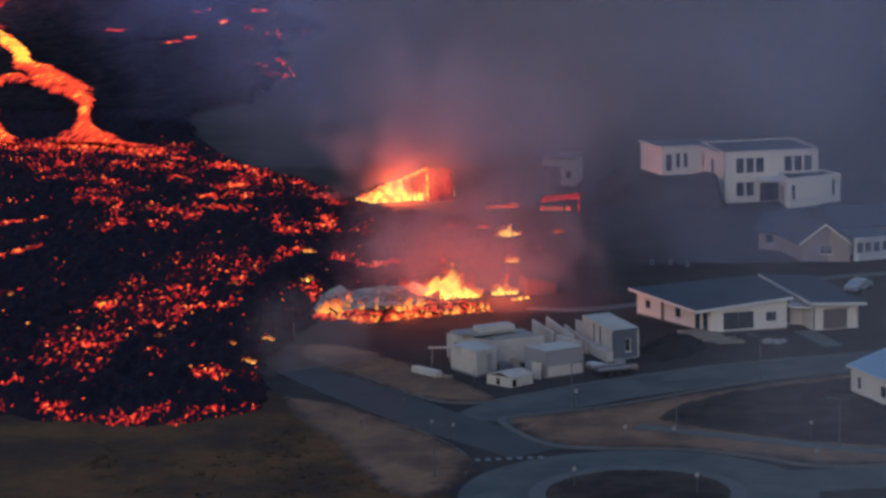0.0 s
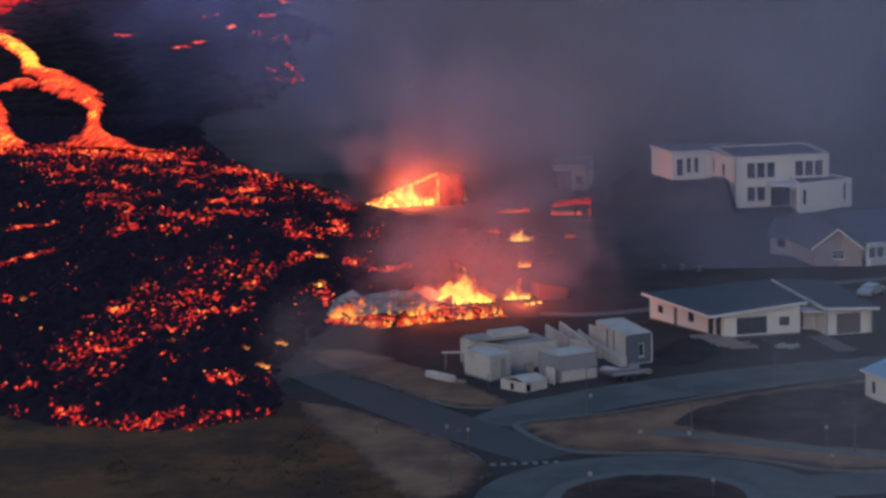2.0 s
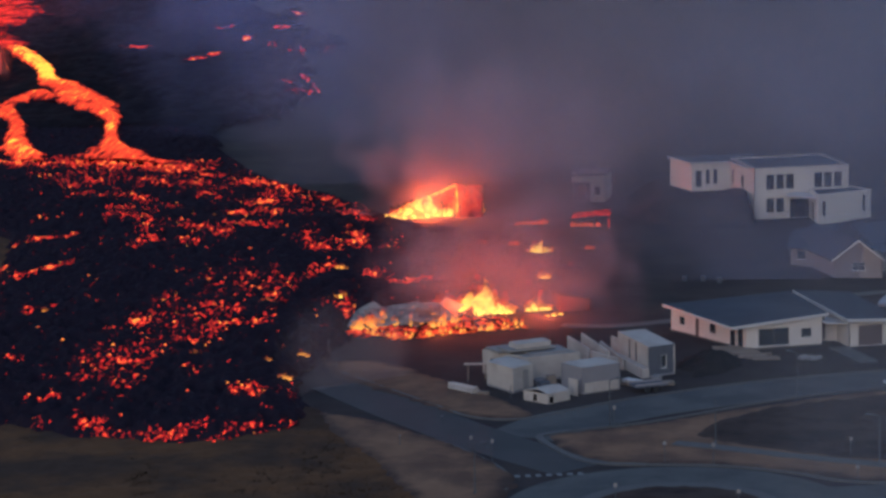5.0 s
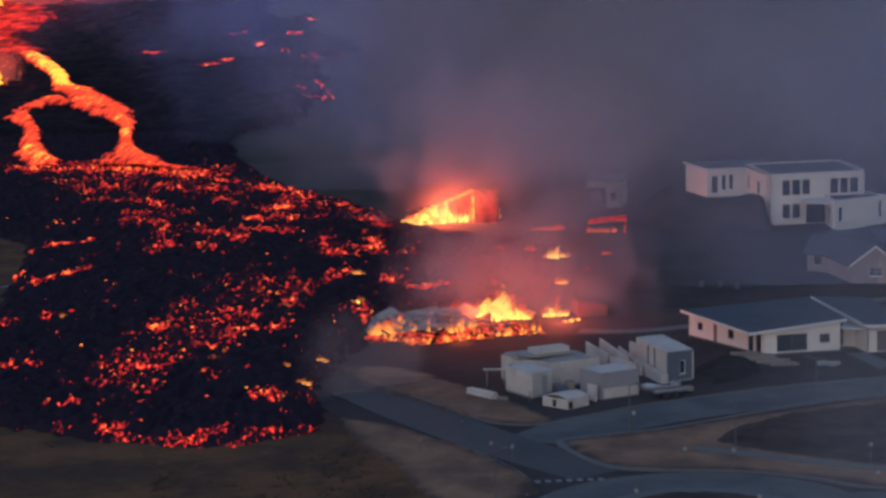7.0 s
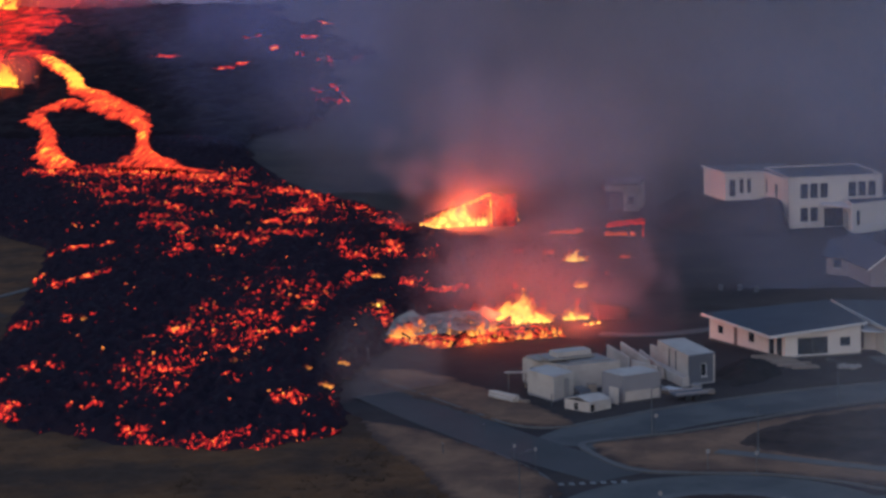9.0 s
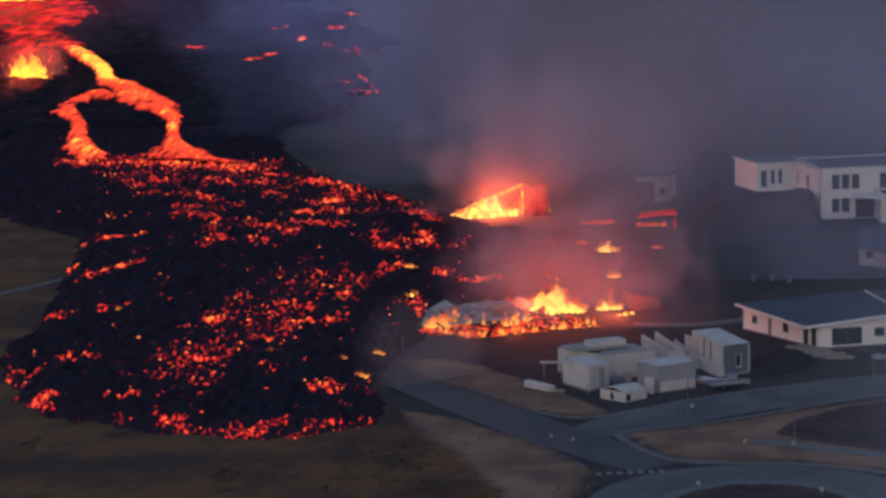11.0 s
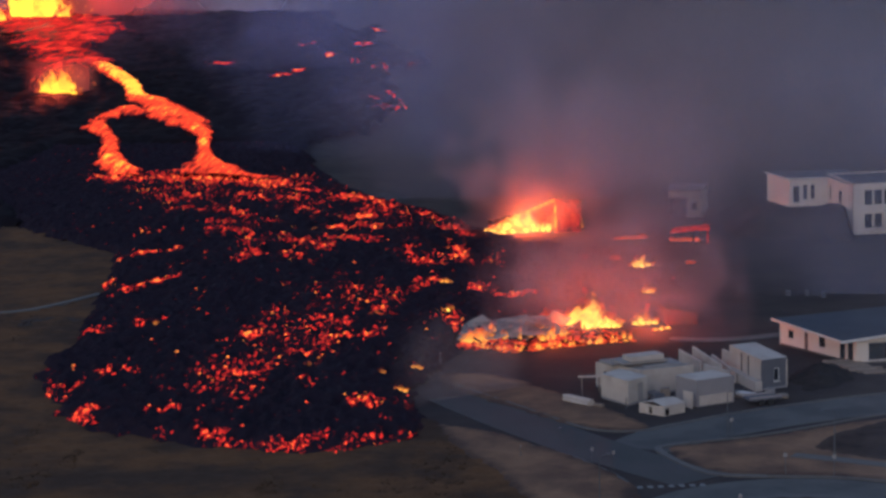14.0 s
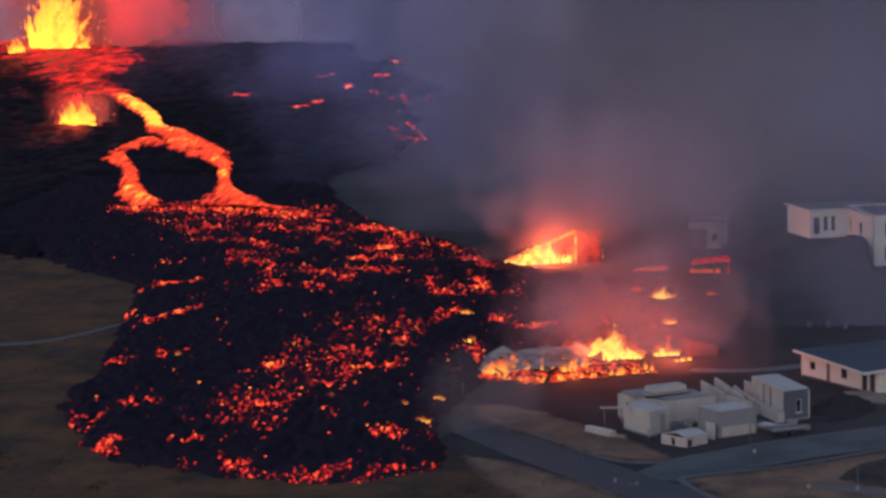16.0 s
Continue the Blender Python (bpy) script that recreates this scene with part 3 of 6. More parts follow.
FAR_EDGE = [(-49.7, 442.0), (-57.3, 467.2), (-60.9, 495), (-54.5, 520), (-54.0, 553), (-56.5, 615), (-58, 680), (-66, 725), (-78, 780), (-95, 825), (-150, 850), (-240, 872), (-420, 800), (-300, 560), (-150, 450), (-112, 426), (-97.6, 408.8), (-70, 420)]
# bands where the crust has torn open: from, to
FRONT_BANDS = [(-64.5, 272.7, -62.7, 274.2), (-63.2, 275.3, -61, 276.8), (-59, 267.3, -56, 265.7), (-56, 265.7, -52.1, 264.1), (-69.5, 286.3, -67.7, 287.7), (-67.1, 287.7, -65.7, 288.8), (-63.3, 295.2, -60.6, 295.1), (-46.2, 263.9, -44.1, 260.4), (-44, 259.7, -40.5, 260.8), (-49, 266.7, -46.8, 266.6), (-40.6, 261.7, -38.1, 260.7), (-38.2, 261.9, -36.1, 263.5), (-51, 283.2, -49.2, 283.2), (-47.5, 281.7, -45.6, 281.1), (-35.2, 259.4, -33.5, 261.7), (-33.6, 262.9, -31.3, 264.8), (-30.6, 263.3, -28.7, 263.2), (-28.8, 264.5, -27.4, 265.6), (-55, 276.5, -53.1, 275.9)]
MID_BANDS = [(-44.1, 338.6, -37.2, 336.6), (-37.6, 341.4, -35.2, 337.2), (-36.8, 331.5, -34.8, 328.7), (-35.5, 342.1, -32.9, 345.2), (-32.5, 350.2, -31.2, 352.3), (-44.1, 354.9, -43.7, 356.7), (-48.6, 332.2, -47.3, 326.5), (-45.4, 328.2, -43.6, 333.9), (-43, 331.9, -38.9, 331.6), (-41.7, 322.4, -37.9, 320.4), (-41.1, 312.5, -35.4, 315), (-50.4, 314.1, -48, 315.7), (-48.4, 319.2, -44.6, 312), (-43.8, 302.1, -40.6, 307.8), (-43.8, 313.7, -40.8, 310.1), (-49.1, 299.1, -47.6, 302.3), (-48.6, 292.9, -46, 291.3), (-40.4, 288.1, -37.5, 289.4), (-46, 299, -44.9, 300.5), (-25.2, 348.9, -23.6, 345.4), (-22.5, 344.5, -18.7, 346.3), (-28.9, 327.2, -26.8, 324.5), (-34.4, 278.4, -32, 277.2), (-32.3, 278.4, -29.7, 280.5)]
UPPER_BANDS = [(-63.6, 444.7, -53.4, 435), (-53.3, 433.7, -43.3, 421.4), (-43.2, 420.2, -34.6, 406.4), (-36.3, 407.7, -29.2, 391.6), (-75.3, 430.8, -72.2, 430.5), (-86.1, 443.7, -76.5, 426.5), (-75, 417.1, -69.3, 419.6), (-69.3, 419.6, -62, 410), (-66.5, 431.8, -57.9, 426.5), (-62, 410, -58, 405.1), (-67.2, 404.8, -59.8, 399.7), (-65.2, 396.3, -60.8, 394.3), (-60.1, 388.9, -57.5, 375.1), (-58, 372.7, -55, 373.4), (-53.6, 371.4, -51.6, 371.2), (-56.8, 388.7, -47.8, 379.2), (-54.9, 415.2, -43.7, 405.5), (-47.9, 396.4, -42.5, 396), (-48, 389.5, -42, 385.3), (-36.7, 378.3, -34.1, 368.4), (-33.6, 366.1, -31.1, 363.6), (-31.6, 370.6, -28.2, 372.8), (-27.6, 367.9, -24.3, 371), (-30.6, 381.3, -29.1, 375.3)]
WEST_BANDS = [(-75.4, 371.2, -72.7, 375.8), (-71.0, 377.1, -68.5, 378.8), (-75.0, 354.4, -74.1, 355.2), (-71.4, 344.4, -68.8, 348.4), (-67.5, 351.2, -64.6, 356.7), (-64.1, 322.7, -62.0, 324.4), (-70.9, 317.8, -67.7, 320.0)]
FAR_BANDS = [(-103, 653.1, -98.1, 652.2), (-84.7, 621.9, -82.6, 625.4), (-80.9, 630.3, -79.9, 635.4), (-86.7, 701.2, -84.7, 702.4), (-76.4, 668.4, -75.8, 678.7), (-72.4, 701.6, -69.5, 701), (-62.9, 647.4, -55.1, 653), (-69.5, 658.4, -67.8, 658.1),
             (-59, 575.1, -56.7, 572.6), (-54.5, 586.8, -51.8, 577.3), (-51.4, 571.8, -48.3, 565.9), (-55, 558.5, -51.7, 560.1), (-159.5, 846.1, -153.7, 847), (-72.3, 761.3, -67.1, 763.9)]


def from_bands(x, y, bands, rx, ry):
    """Closeness to the nearest of some plan segments, 1 on it and 0 past the reach, which is rx across and ry deep."""
    best = np.full(x.shape, 1e9)
    for x0, y0, x1, y1 in bands:
        ax, ay, dx, dy = (x - x0) / rx, (y - y0) / ry, (x1 - x0) / rx, (y1 - y0) / ry
        t = np.clip((ax * dx + ay * dy) / (dx * dx + dy * dy + 1e-9), 0, 1)
        best = np.minimum(best, np.hypot(ax - t * dx, ay - t * dy))
    return np.clip(1 - best, 0, 1)


def lava_rim(x, y, edge):
    hit, dist = inside(x, y, edge)
    return np.where(hit, dist, -dist) + (fbm(x * 0.35, y * 0.35, 3) - 0.5) * 3.0


def lava_height(x, y):
    d = lava_rim(x, y, LAVA_EDGE)
    ridged = 1 - np.abs(2 * fbm(x * 0.5, y * 0.4, 4, 0.55) - 1)
    return (1.5 - 1.0 * smoothstep(-36, -20, x) * smoothstep(325, 345, y)) * (1 - np.exp(-np.clip(d, 0, None) / 1.6)) + (ridged - 0.75) * 2.0 * smoothstep(0, 2.5, d) + (fbm(x * 1.7, y * 1.7, 2) - 0.5) * 0.7 - 0.25


def lava_heat(x, y):
    d = lava_rim(x, y, LAVA_EDGE)
    # the crust tears in chains that lie across the flow, and in clusters within them
    chain = smoothstep(0.74, 0.98, 1 - np.abs(2 * fbm(x * 0.13 + 9, y * 0.30 + 3, 3) - 1))
    clump = fbm(x * 0.42 + 31, y * 0.2, 3) - 0.5
    b = 0.46 * from_bands(x, y, MID_BANDS, 1.7, 4.2) ** 0.6
    b = np.maximum(b, 0.44 * from_bands(x, y, UPPER_BANDS, 2.2, 5.5) ** 0.6)
    b = np.maximum(b, 0.6 * from_bands(x, y, WEST_BANDS, 1.6, 2.8))
    b = np.maximum(b, 0.29 * from_bands(x, y, [(-49, 294, -41, 336)], 9, 20) ** 0.6)
    b = np.maximum(b, 0.26 * from_bands(x, y, [(-80, 446, -38, 408)], 14, 22))
    h = 0.2 + 0.1 * fbm(x * 0.05, y * 0.03, 2) + b * (0.76 + 0.3 * chain) + clump * (0.3 + 0.9 * b) + 0.06 * chain
    apron = from_bands(x, y, [(-92, 456, -84, 453), (-80, 454, -62, 446)], 8, 12)
    h = np.maximum(h, 0.2 + 0.62 * apron + 0.5 * clump)
    # lobes of the slumping front glow along their foot, with dark gaps between
    lobe = np.clip(0.46 * from_bands(x, y, FRONT_BANDS, 1.5, 2.6) ** 0.7, 0, 1)
    front = from_bands(x, y, [(*a, *b2) for a, b2 in zip(LAVA_EDGE[:9], LAVA_EDGE[1:9])], 3.5, 5.5)
    lobe = np.maximum(lobe, 0.36 * front ** 0.6 * smoothstep(0.46, 0.66, fbm(x * 0.3, y * 0.3, 2)) * np.exp(-((d - 1.4) / 1.3) ** 2))
    h = np.maximum(h, 0.22 + lobe + 0.55 * clump)
    return np.where(d < 0.3, h * 0.8, h)


lava = grid_mesh("lava_field", np.arange(-116, 3, 0.3), np.arange(256, 510, 0.45), lava_height, LAVA,
                 keep=lambda x, y: lava_rim(x, y, LAVA_EDGE) > 0, attributes={"heat": lava_heat})
tagged(lava, "black crusted lava flow with glowing red cracks", "lava", kind="stuff")


def far_rim(x, y):
    return lava_rim(x, y, FAR_EDGE) + (fbm(x * 0.07, y * 0.03, 4, 0.6) - 0.5) * 26


def far_height(x, y):
    d = far_rim(x, y)
    near = smoothstep(0.5, 6, lava_rim(x, y, LAVA_EDGE))
    return 2.0 * (1 - np.exp(-np.clip(d, 0, None) / 4)) + (0.75 - 2 * np.abs(fbm(x * 0.3, y * 0.2, 3, 0.55) - 0.5)) * 2.6 - 1.6 + (fbm(x * 0.15, y * 0.1, 4) - 0.5) * 0.9 - 3.5 * near


far_lava = grid_mesh("far_lava_field", np.arange(-430, -44, 1.3), np.arange(405, 900, 1.6), far_height, FAR_LAVA,
                     keep=lambda x, y: far_rim(x, y) > 0,
                     attributes={"heat": lambda x, y: np.maximum(0.1 + 0 * x, 0.1 + 0.8 * from_bands(x, y, FAR_BANDS, 2.4, 7) ** 0.7 + 1.0 * (fbm(x * 0.5, y * 0.2, 2) - 0.5) * from_bands(x, y, FAR_BANDS, 5, 14) ** 0.5)})
tagged(far_lava, "older black lava with scattered glowing patches", "lava", kind="stuff")


def embers(count, seed):
    """Single glowing clots that have broken through the crust, thickest where it is hot."""
    r2 = np.random.RandomState(seed)
    x, y = r2.uniform(-84, 0, count * 12), r2.uniform(258, 470, count * 12)
    d, heat = lava_rim(x, y, LAVA_EDGE), lava_heat(x, y)
    keep = (d > 0.6) & (r2.rand(len(x)) < np.clip((heat - 0.2) * 1.5, 0.12, 1) ** 2)
    x, y = x[keep][:count], y[keep][:count]
    z = lava_height(x, y)
    shape = [(1, 0, 0), (-1, 0, 0), (0, 1, 0), (0, -1, 0), (0, 0, 0.8), (0, 0, -0.6)]
    tri = [(0, 2, 4), (2, 1, 4), (1, 3, 4), (3, 0, 4), (2, 0, 5), (1, 2, 5), (3, 1, 5), (0, 3, 5)]
    verts, faces, hot_at = [], [], []
    for i in range(len(x)):
        s, g = r2.uniform(0.06, 0.2), r2.uniform(0.62, 0.95) if r2.rand() < 0.995 else 1.2
        k = len(verts)
        verts += [(x[i] + s * a * r2.uniform(0.7, 1.5), y[i] + s * c * r2.uniform(0.7, 1.3), z[i] + 0.08 + s * e) for a, c, e in shape]
        faces += [tuple(k + j for j in t) for t in tri]
        hot_at += [g] * 6
    me = bpy.data.meshes.new("embers")
    me.from_pydata(verts, [], faces)
    store(me, "heat", hot_at)
    me.materials.append(LAVA)
    return tagged(new("embers", me), "glowing red clots scattered over the lava crust", "embers", kind="stuff")


embers(2400, 77)


def river(name, banks, label, z=2.35, hot_mid=1.0, taper=1.0, mat=None):
    """A stream of open lava between two banks, crusted to its sides."""
    left = smooth_line([b[:2] for b in banks], 2.0)
    k = len(left)
    right_in = smooth_line([b[2:] for b in banks], 2.0)
    right = [right_in[min(len(right_in) - 1, round(i * (len(right_in) - 1) / (k - 1)))] for i in range(k)]
    verts, heat, faces, m = [], [], [], 11
    for a, c in zip(left, right):
        for j in range(m):
            s = j / (m - 1)
            ragged = 0.3 * (float(fbm(np.array(a.x * 0.9 + 40 * (s > 0.5)), np.array(a.y * 0.4), 3)) - 0.5)
            p = a.lerp(c, s + 2 * ragged * (2 * s - 1))
            wob = (float(fbm(np.array(p.x * 0.25), np.array(p.y * 0.12), 3)) - 0.5)
            end = taper * max(0.0, (len(verts) / m) / k - 0.88) / 0.12
            verts.append((p.x, p.y, z + 0.3 + wob * 0.4 - 0.7 * abs(2 * s - 1) ** 4 - 1.5 * end * end))
            narrow = 0.75 * max(0.0, 1 - (c - a).length / 9)
            heat.append(hot_mid * (1.26 - 0.62 * abs(2 * s - 1) ** 5) + 1.35 * narrow + wob * 0.7 - 0.75 * end)
    for i in range(k - 1):
        for j in range(m - 1):
            a = i * m + j
            faces.append((a, a + 1, a + m + 1, a + m))
    me = bpy.data.meshes.new(name)
    me.from_pydata(verts, [], faces)
    store(me, "heat", heat)
    me.materials.append(mat or RIVER)
    me.polygons.foreach_set("use_smooth", [True] * len(me.polygons))
    return tagged(new(name, me), label, "lava stream", "lava streams", "stuff")


river("lava_stream", [(-131.8, 653.1, -129.0, 661.2), (-122.8, 626.9, -119.6, 633.0), (-114.3, 600.3, -111.8, 606.0), (-108.9, 574.0, -106.2, 581.4), (-102.8, 553.8, -100.6, 572.7), (-93.6, 527.7, -90.9, 546.9), (-87.8, 515.0, -85.2, 526.6), (-84.1, 503.9, -81.8, 507.9), (-82.1, 488.5, -79.2, 486.5), (-80.5, 474.9, -76.0, 472.0), (-81.5, 463.7, -71.6, 461.1), (-80.7, 452.1, -62.9, 444.7)],
      "open orange lava stream running down to the flow", 2.4, 1.05, 0.25)
river("lava_stream", [(-107.4, 565.0, -99.7, 545.1), (-109.6, 546.5, -104.8, 541.9), (-109.0, 523.2, -105.7, 529.4), (-104.7, 513.6, -102.6, 519.6), (-100.7, 497.4, -98.3, 501.4), (-97.7, 480.8, -94.8, 484.4), (-96.6, 469.1, -90.3, 468.4), (-91.1, 454.6, -84.8, 453.9)],
      "side branch of the open lava stream", 2.2, 0.98, 0.6)
river("lava_stream", [(-205, 800, -196, 850), (-180, 768.0, -170, 830), (-162, 716, -150, 790), (-155.4, 694, -139, 741), (-147.4, 668, -139.6, 696), (-140, 656, -126, 661), (-132.8, 650, -126, 656)],
      "broad glowing lava pool below the vents", 2.6, 0.82, 0.0, POOL)


# ---- flames ----
def tongue(bm, x, y, z, r, h, rng, lean=0.0):
    """One licking tongue of flame."""
    k, m = 9, 10
    h *= 1.15
    rows = []
    sway, phase = rng.uniform(0.2, 0.6) * r, rng.uniform(0, 6.28)
    lobes = [rng.uniform(0, 6.28) for _ in range(3)]
    for i in range(m):
        s = i / (m - 1)
        rr = r * (1 - s) ** 0.5 * (0.72 + 0.5 * math.sin(math.pi * min(1.0, 1.7 * s))) * rng.uniform(0.6, 1.25) if i < m - 1 else 0.02
        cx = x + lean * s * s * h + sway * math.sin(phase + 4 * s) * 2 * s
        cy = y + sway * math.cos(phase + 3 * s) * s
        rows.append([bm.verts.new((cx + rr * math.cos(6.283 * j / k) * (1 + 0.35 * math.sin(lobes[0] + 12.566 * j / k + 5 * s)) * rng.uniform(0.85, 1.2), cy + rr * 0.8 * math.sin(6.283 * j / k), z + h * s + 0.25 * rr * math.sin(lobes[1] + 18.85 * j / k))) for j in range(k)])
    for a, c in zip(rows, rows[1:]):
        for j in range(k):
            bm.faces.new((a[j], a[(j + 1) % k], c[(j + 1) % k], c[j]))


def fire(x, y, label, tongues, seed, core=0.45, lean=0.08, group="house fires", outer=None, heart=None):
    """A fire: tongues (dx, dy, z, radius, height), each with a hotter core inside."""
    rng = random.Random(seed)
    f = thing("fire", x, y, 0, label, "fire", group)
    for dx, dy, z, r, h in tongues:
        bm = fresh()
        tongue(bm, x + dx, y + dy, z, r, h, rng, lean)
        part("flame", finish(bm), outer or FLAME, f)
        if core:
            bm = fresh()
            tongue(bm, x + dx, y + dy - r * 0.2, z, r * 0.6, h * core * rng.uniform(0.9, 1.4), rng, lean)
            part("flame_core", finish(bm), heart or CORE, f)
    return f


# ---- tussocks on the heath ----
TUSSOCK = surface("tussock_grass", (0.085, 0.05, 0.027), 0.95, 0.6, 0.5, 6.0, 0.2, patch=(0.045, 0.03, 0.02), patch_scale=0.2)


def tussocks(count, seed):
    r2 = np.random.RandomState(seed)
    near = r2.rand(count) < 0.7
    x = np.where(near, r2.uniform(-74, -10, count), r2.uniform(-125, -74, count))
    y = np.where(near, r2.uniform(230, 276, count), r2.uniform(258, 420, count))
    hit, _ = inside(x, y, [(-125, 226), (-12, 226), (-12, 240), (-20, 254), (-27, 272), (-66, 296), (-74, 330), (-80, 380), (-95, 400), (-125, 425)])
    clear = hit & (lava_rim(x, y, LAVA_EDGE) < -0.8) & (fbm(x * 0.12, y * 0.08, 3) + 0.3 * r2.rand(count) > 0.52)
    x, y = x[clear], y[clear]
    z = ground_height(x, y) + 0.05
    verts, faces = [], []
    for i in range(len(x)):
        h, w = r2.uniform(0.08, 0.26), r2.uniform(0.12, 0.34)
        for j in range(4):
            a = j * 1.571 + r2.uniform(-0.5, 0.5)
            ca, sa, k = math.cos(a), math.sin(a), len(verts)
            verts += [(x[i] - sa * w * 0.35, y[i] + ca * w * 0.35, z[i]), (x[i] + sa * w * 0.35, y[i] - ca * w * 0.35, z[i]), (x[i] + ca * w, y[i] + sa * w, z[i] + h)]
            faces.append((k, k + 1, k + 2))
    me = bpy.data.meshes.new("tussocks")
    me.from_pydata(verts, [], faces)
    me.materials.append(TUSSOCK)
    return tagged(new("tussocks", me), "brown grass tussocks on the heath", "grass", kind="stuff")


tussocks(22000, 78)


# ---- fires ----
rng = random.Random(11)
fire(-11.3, 323.6, "tall yellow flames over the collapsed house", [(-0.8, 0, 0.2, 1.4, 3.0), (0.3, 0.2, 0.2, 1.5, 4.6), (1.4, 0, 0.2, 1.3, 2.6), (-2.0, 0.5, 0.1, 1.2, 2.3), (2.5, 0.4, 0.1, 1.1, 1.9), (-3.2, 0.3, 0.1, 1.1, 1.8),
                                                              (0.2, -0.8, 0.1, 1.0, 2.2), (-4.3, -0.4, 0.1, 0.9, 2.4), (-5.2, 0.6, 0.1, 0.8, 1.7), (1.0, 1.2, 0.1, 1.2, 3.6), (3.6, 0.2, 0.1, 0.8, 1.3)], 3, 0.6)
fire(-11.3, 324.6, "red glow of fire round the tall flames", [(-1.5, 0.4, 0.1, 1.5, 3.6), (0.6, 0.5, 0.1, 1.7, 5.2), (2.2, 0.3, 0.1, 1.3, 2.8), (-3.6, 0.2, 0.1, 1.3, 2.6), (-5.4, 0.3, 0.1, 1.1, 2.2)], 19, 0.0, outer=EMBER)
fire(-4.6, 325.6, "small yellow fire beside the ruin", [(0, 0, 0, 0.75, 2.6), (0.8, 0.2, 0, 0.6, 1.6), (-0.8, 0, 0, 0.5, 1.3), (1.6, 0.3, 0, 0.45, 0.9)], 5)
fire(-2.4, 322.4, "low flames at the edge of the ruin", [(-0.7, -0.4, 0, 0.35, 0.5), (0.0, 0, 0, 0.4, 0.7), (0.8, 0.5, 0, 0.35, 0.5)], 6)
low, licks = [], []
for i in range(150):
    s = rng.random()
    cx, cy = (-25.0 + 5.4 * s / 0.4, 314.6 - 5.2 * s / 0.4) if s < 0.4 else (-19.6 + 13.5 * (s - 0.4) / 0.6, 309.4 + 6.0 * (s - 0.4) / 0.6)
    spot = (cx + 18 + rng.uniform(-0.5, 0.5), cy - 313 + abs(rng.gauss(0, 1.3)) - 0.3)
    if i % 3:
        low.append((*spot, 0.0, rng.uniform(0.1, 0.32), rng.uniform(0.2, 0.6)))
    else:
        licks.append((*spot, 0.0, rng.uniform(0.09, 0.26), rng.uniform(0.4, 1.5)))
fire(-18, 313, "red embers along the collapsed house", low, 7, 0.0, outer=EMBER)
fire(-18, 313.2, "ragged low flames along the collapsed house", licks, 71, 0.5, heart=LICK)
inner = [(rng.uniform(-6, 5), rng.uniform(-2.5, 4.5), 0.5, rng.uniform(0.2, 0.55), rng.uniform(0.9, 1.9)) for _ in range(26)]
inner += [(-6.6 + 0.45 * i, 0.4 * (i % 2) - 1.0, 0.2, 0.8, 1.9) for i in range(6)]
fire(-18, 315.5, "flames between the fallen roof sheets", inner, 8, 0.6, heart=LICK)
fire(-4.4, 364.0, "isolated small fire on the lava", [(0, 0, 0.5, 0.9, 1.7), (0.9, 0.3, 0.5, 0.6, 1.1), (-0.7, 0, 0.5, 0.6, 1.0)], 9, 0.7)
fire(-3.6, 344.1, "isolated small fire behind the ruin", [(0, 0, 0.6, 0.6, 1.5), (0.5, 0.3, 0.6, 0.45, 0.9), (-0.5, 0.2, 0.6, 0.4, 0.8)], 10, 0.25)
fire(-7.9, 370.4, "faint glow of a fire in the smoke", [(0, 0, 0.5, 0.5, 0.8), (0.5, 0.3, 0.5, 0.4, 0.6)], 17, 0.0, outer=EMBER)
fire(2.1, 369.2, "faint fire in the smoke", [(0, 0, 0, 0.4, 0.8), (0.6, 0.2, 0, 0.3, 0.6)], 12, 0.0, outer=EMBER)
fire(-5.8, 391.0, "burning strip of wreckage", [(-1.6 + 0.5 * i, 0.2 * (i % 2), 0, 0.45, rng.uniform(0.5, 1.1)) for i in range(8)], 13, 0.0, outer=EMBER)
fire(2.2, 387.0, "flames licking a carport", [(-2.0 + 0.6 * i, 0.3 * (i % 2), 0.2, 0.4, rng.uniform(0.6, 1.2)) for i in range(7)], 14, 0.0, outer=EMBER)
fire(-27.8, 329.5, "burning debris at the lava's margin", [(0, 0, 1.2, 0.5, 0.9), (0.9, -0.4, 1.0, 0.4, 0.7), (-1.0, 0.3, 1.2, 0.3, 0.5)], 15, 0.5)
for x, y, size, seed in ((-36.3, 327.0, 1.1, 61), (-41.1, 296.8, 0.9, 62), (-32.9, 292.9, 0.8, 63), (-30.2, 284.2, 0.9, 64), (-29.3, 296.0, 0.7, 65), (-62.3, 323.0, 0.9, 66), (-29.4, 350.5, 0.9, 67), (-47.3, 318.6, 0.6, 68)):
    fire(x, y, "small yellow flames breaking from the lava crust", [(0, 0, 1.1, 0.38 * size, 0.9 * size), (0.55 * size, -0.3, 1.0, 0.34 * size, 0.7 * size), (-0.6 * size, 0.2, 1.1, 0.3 * size, 0.55 * size)], seed, 0.4, 0.1, "fires on the lava", heart=LICK)

# ---- vents: two fountains of molten rock ----
JET = burning("fountain_jet", (1.0, 0.55, 0.02), (1.0, 0.2, 0.015), 2.2, 0.1, 0.5, 0.97, 0.22)
CURTAIN = burning("spatter_curtain", (1.0, 0.13, 0.03), (0.8, 0.035, 0.03), 1.2, 0.3, 0.42, 0.4, 0.35)
CLOT = burning("spatter_clot", (1.0, 0.3, 0.03), (0.95, 0.06, 0.02), 1.4, -1.0, 1.0, 1.0, 0.1)


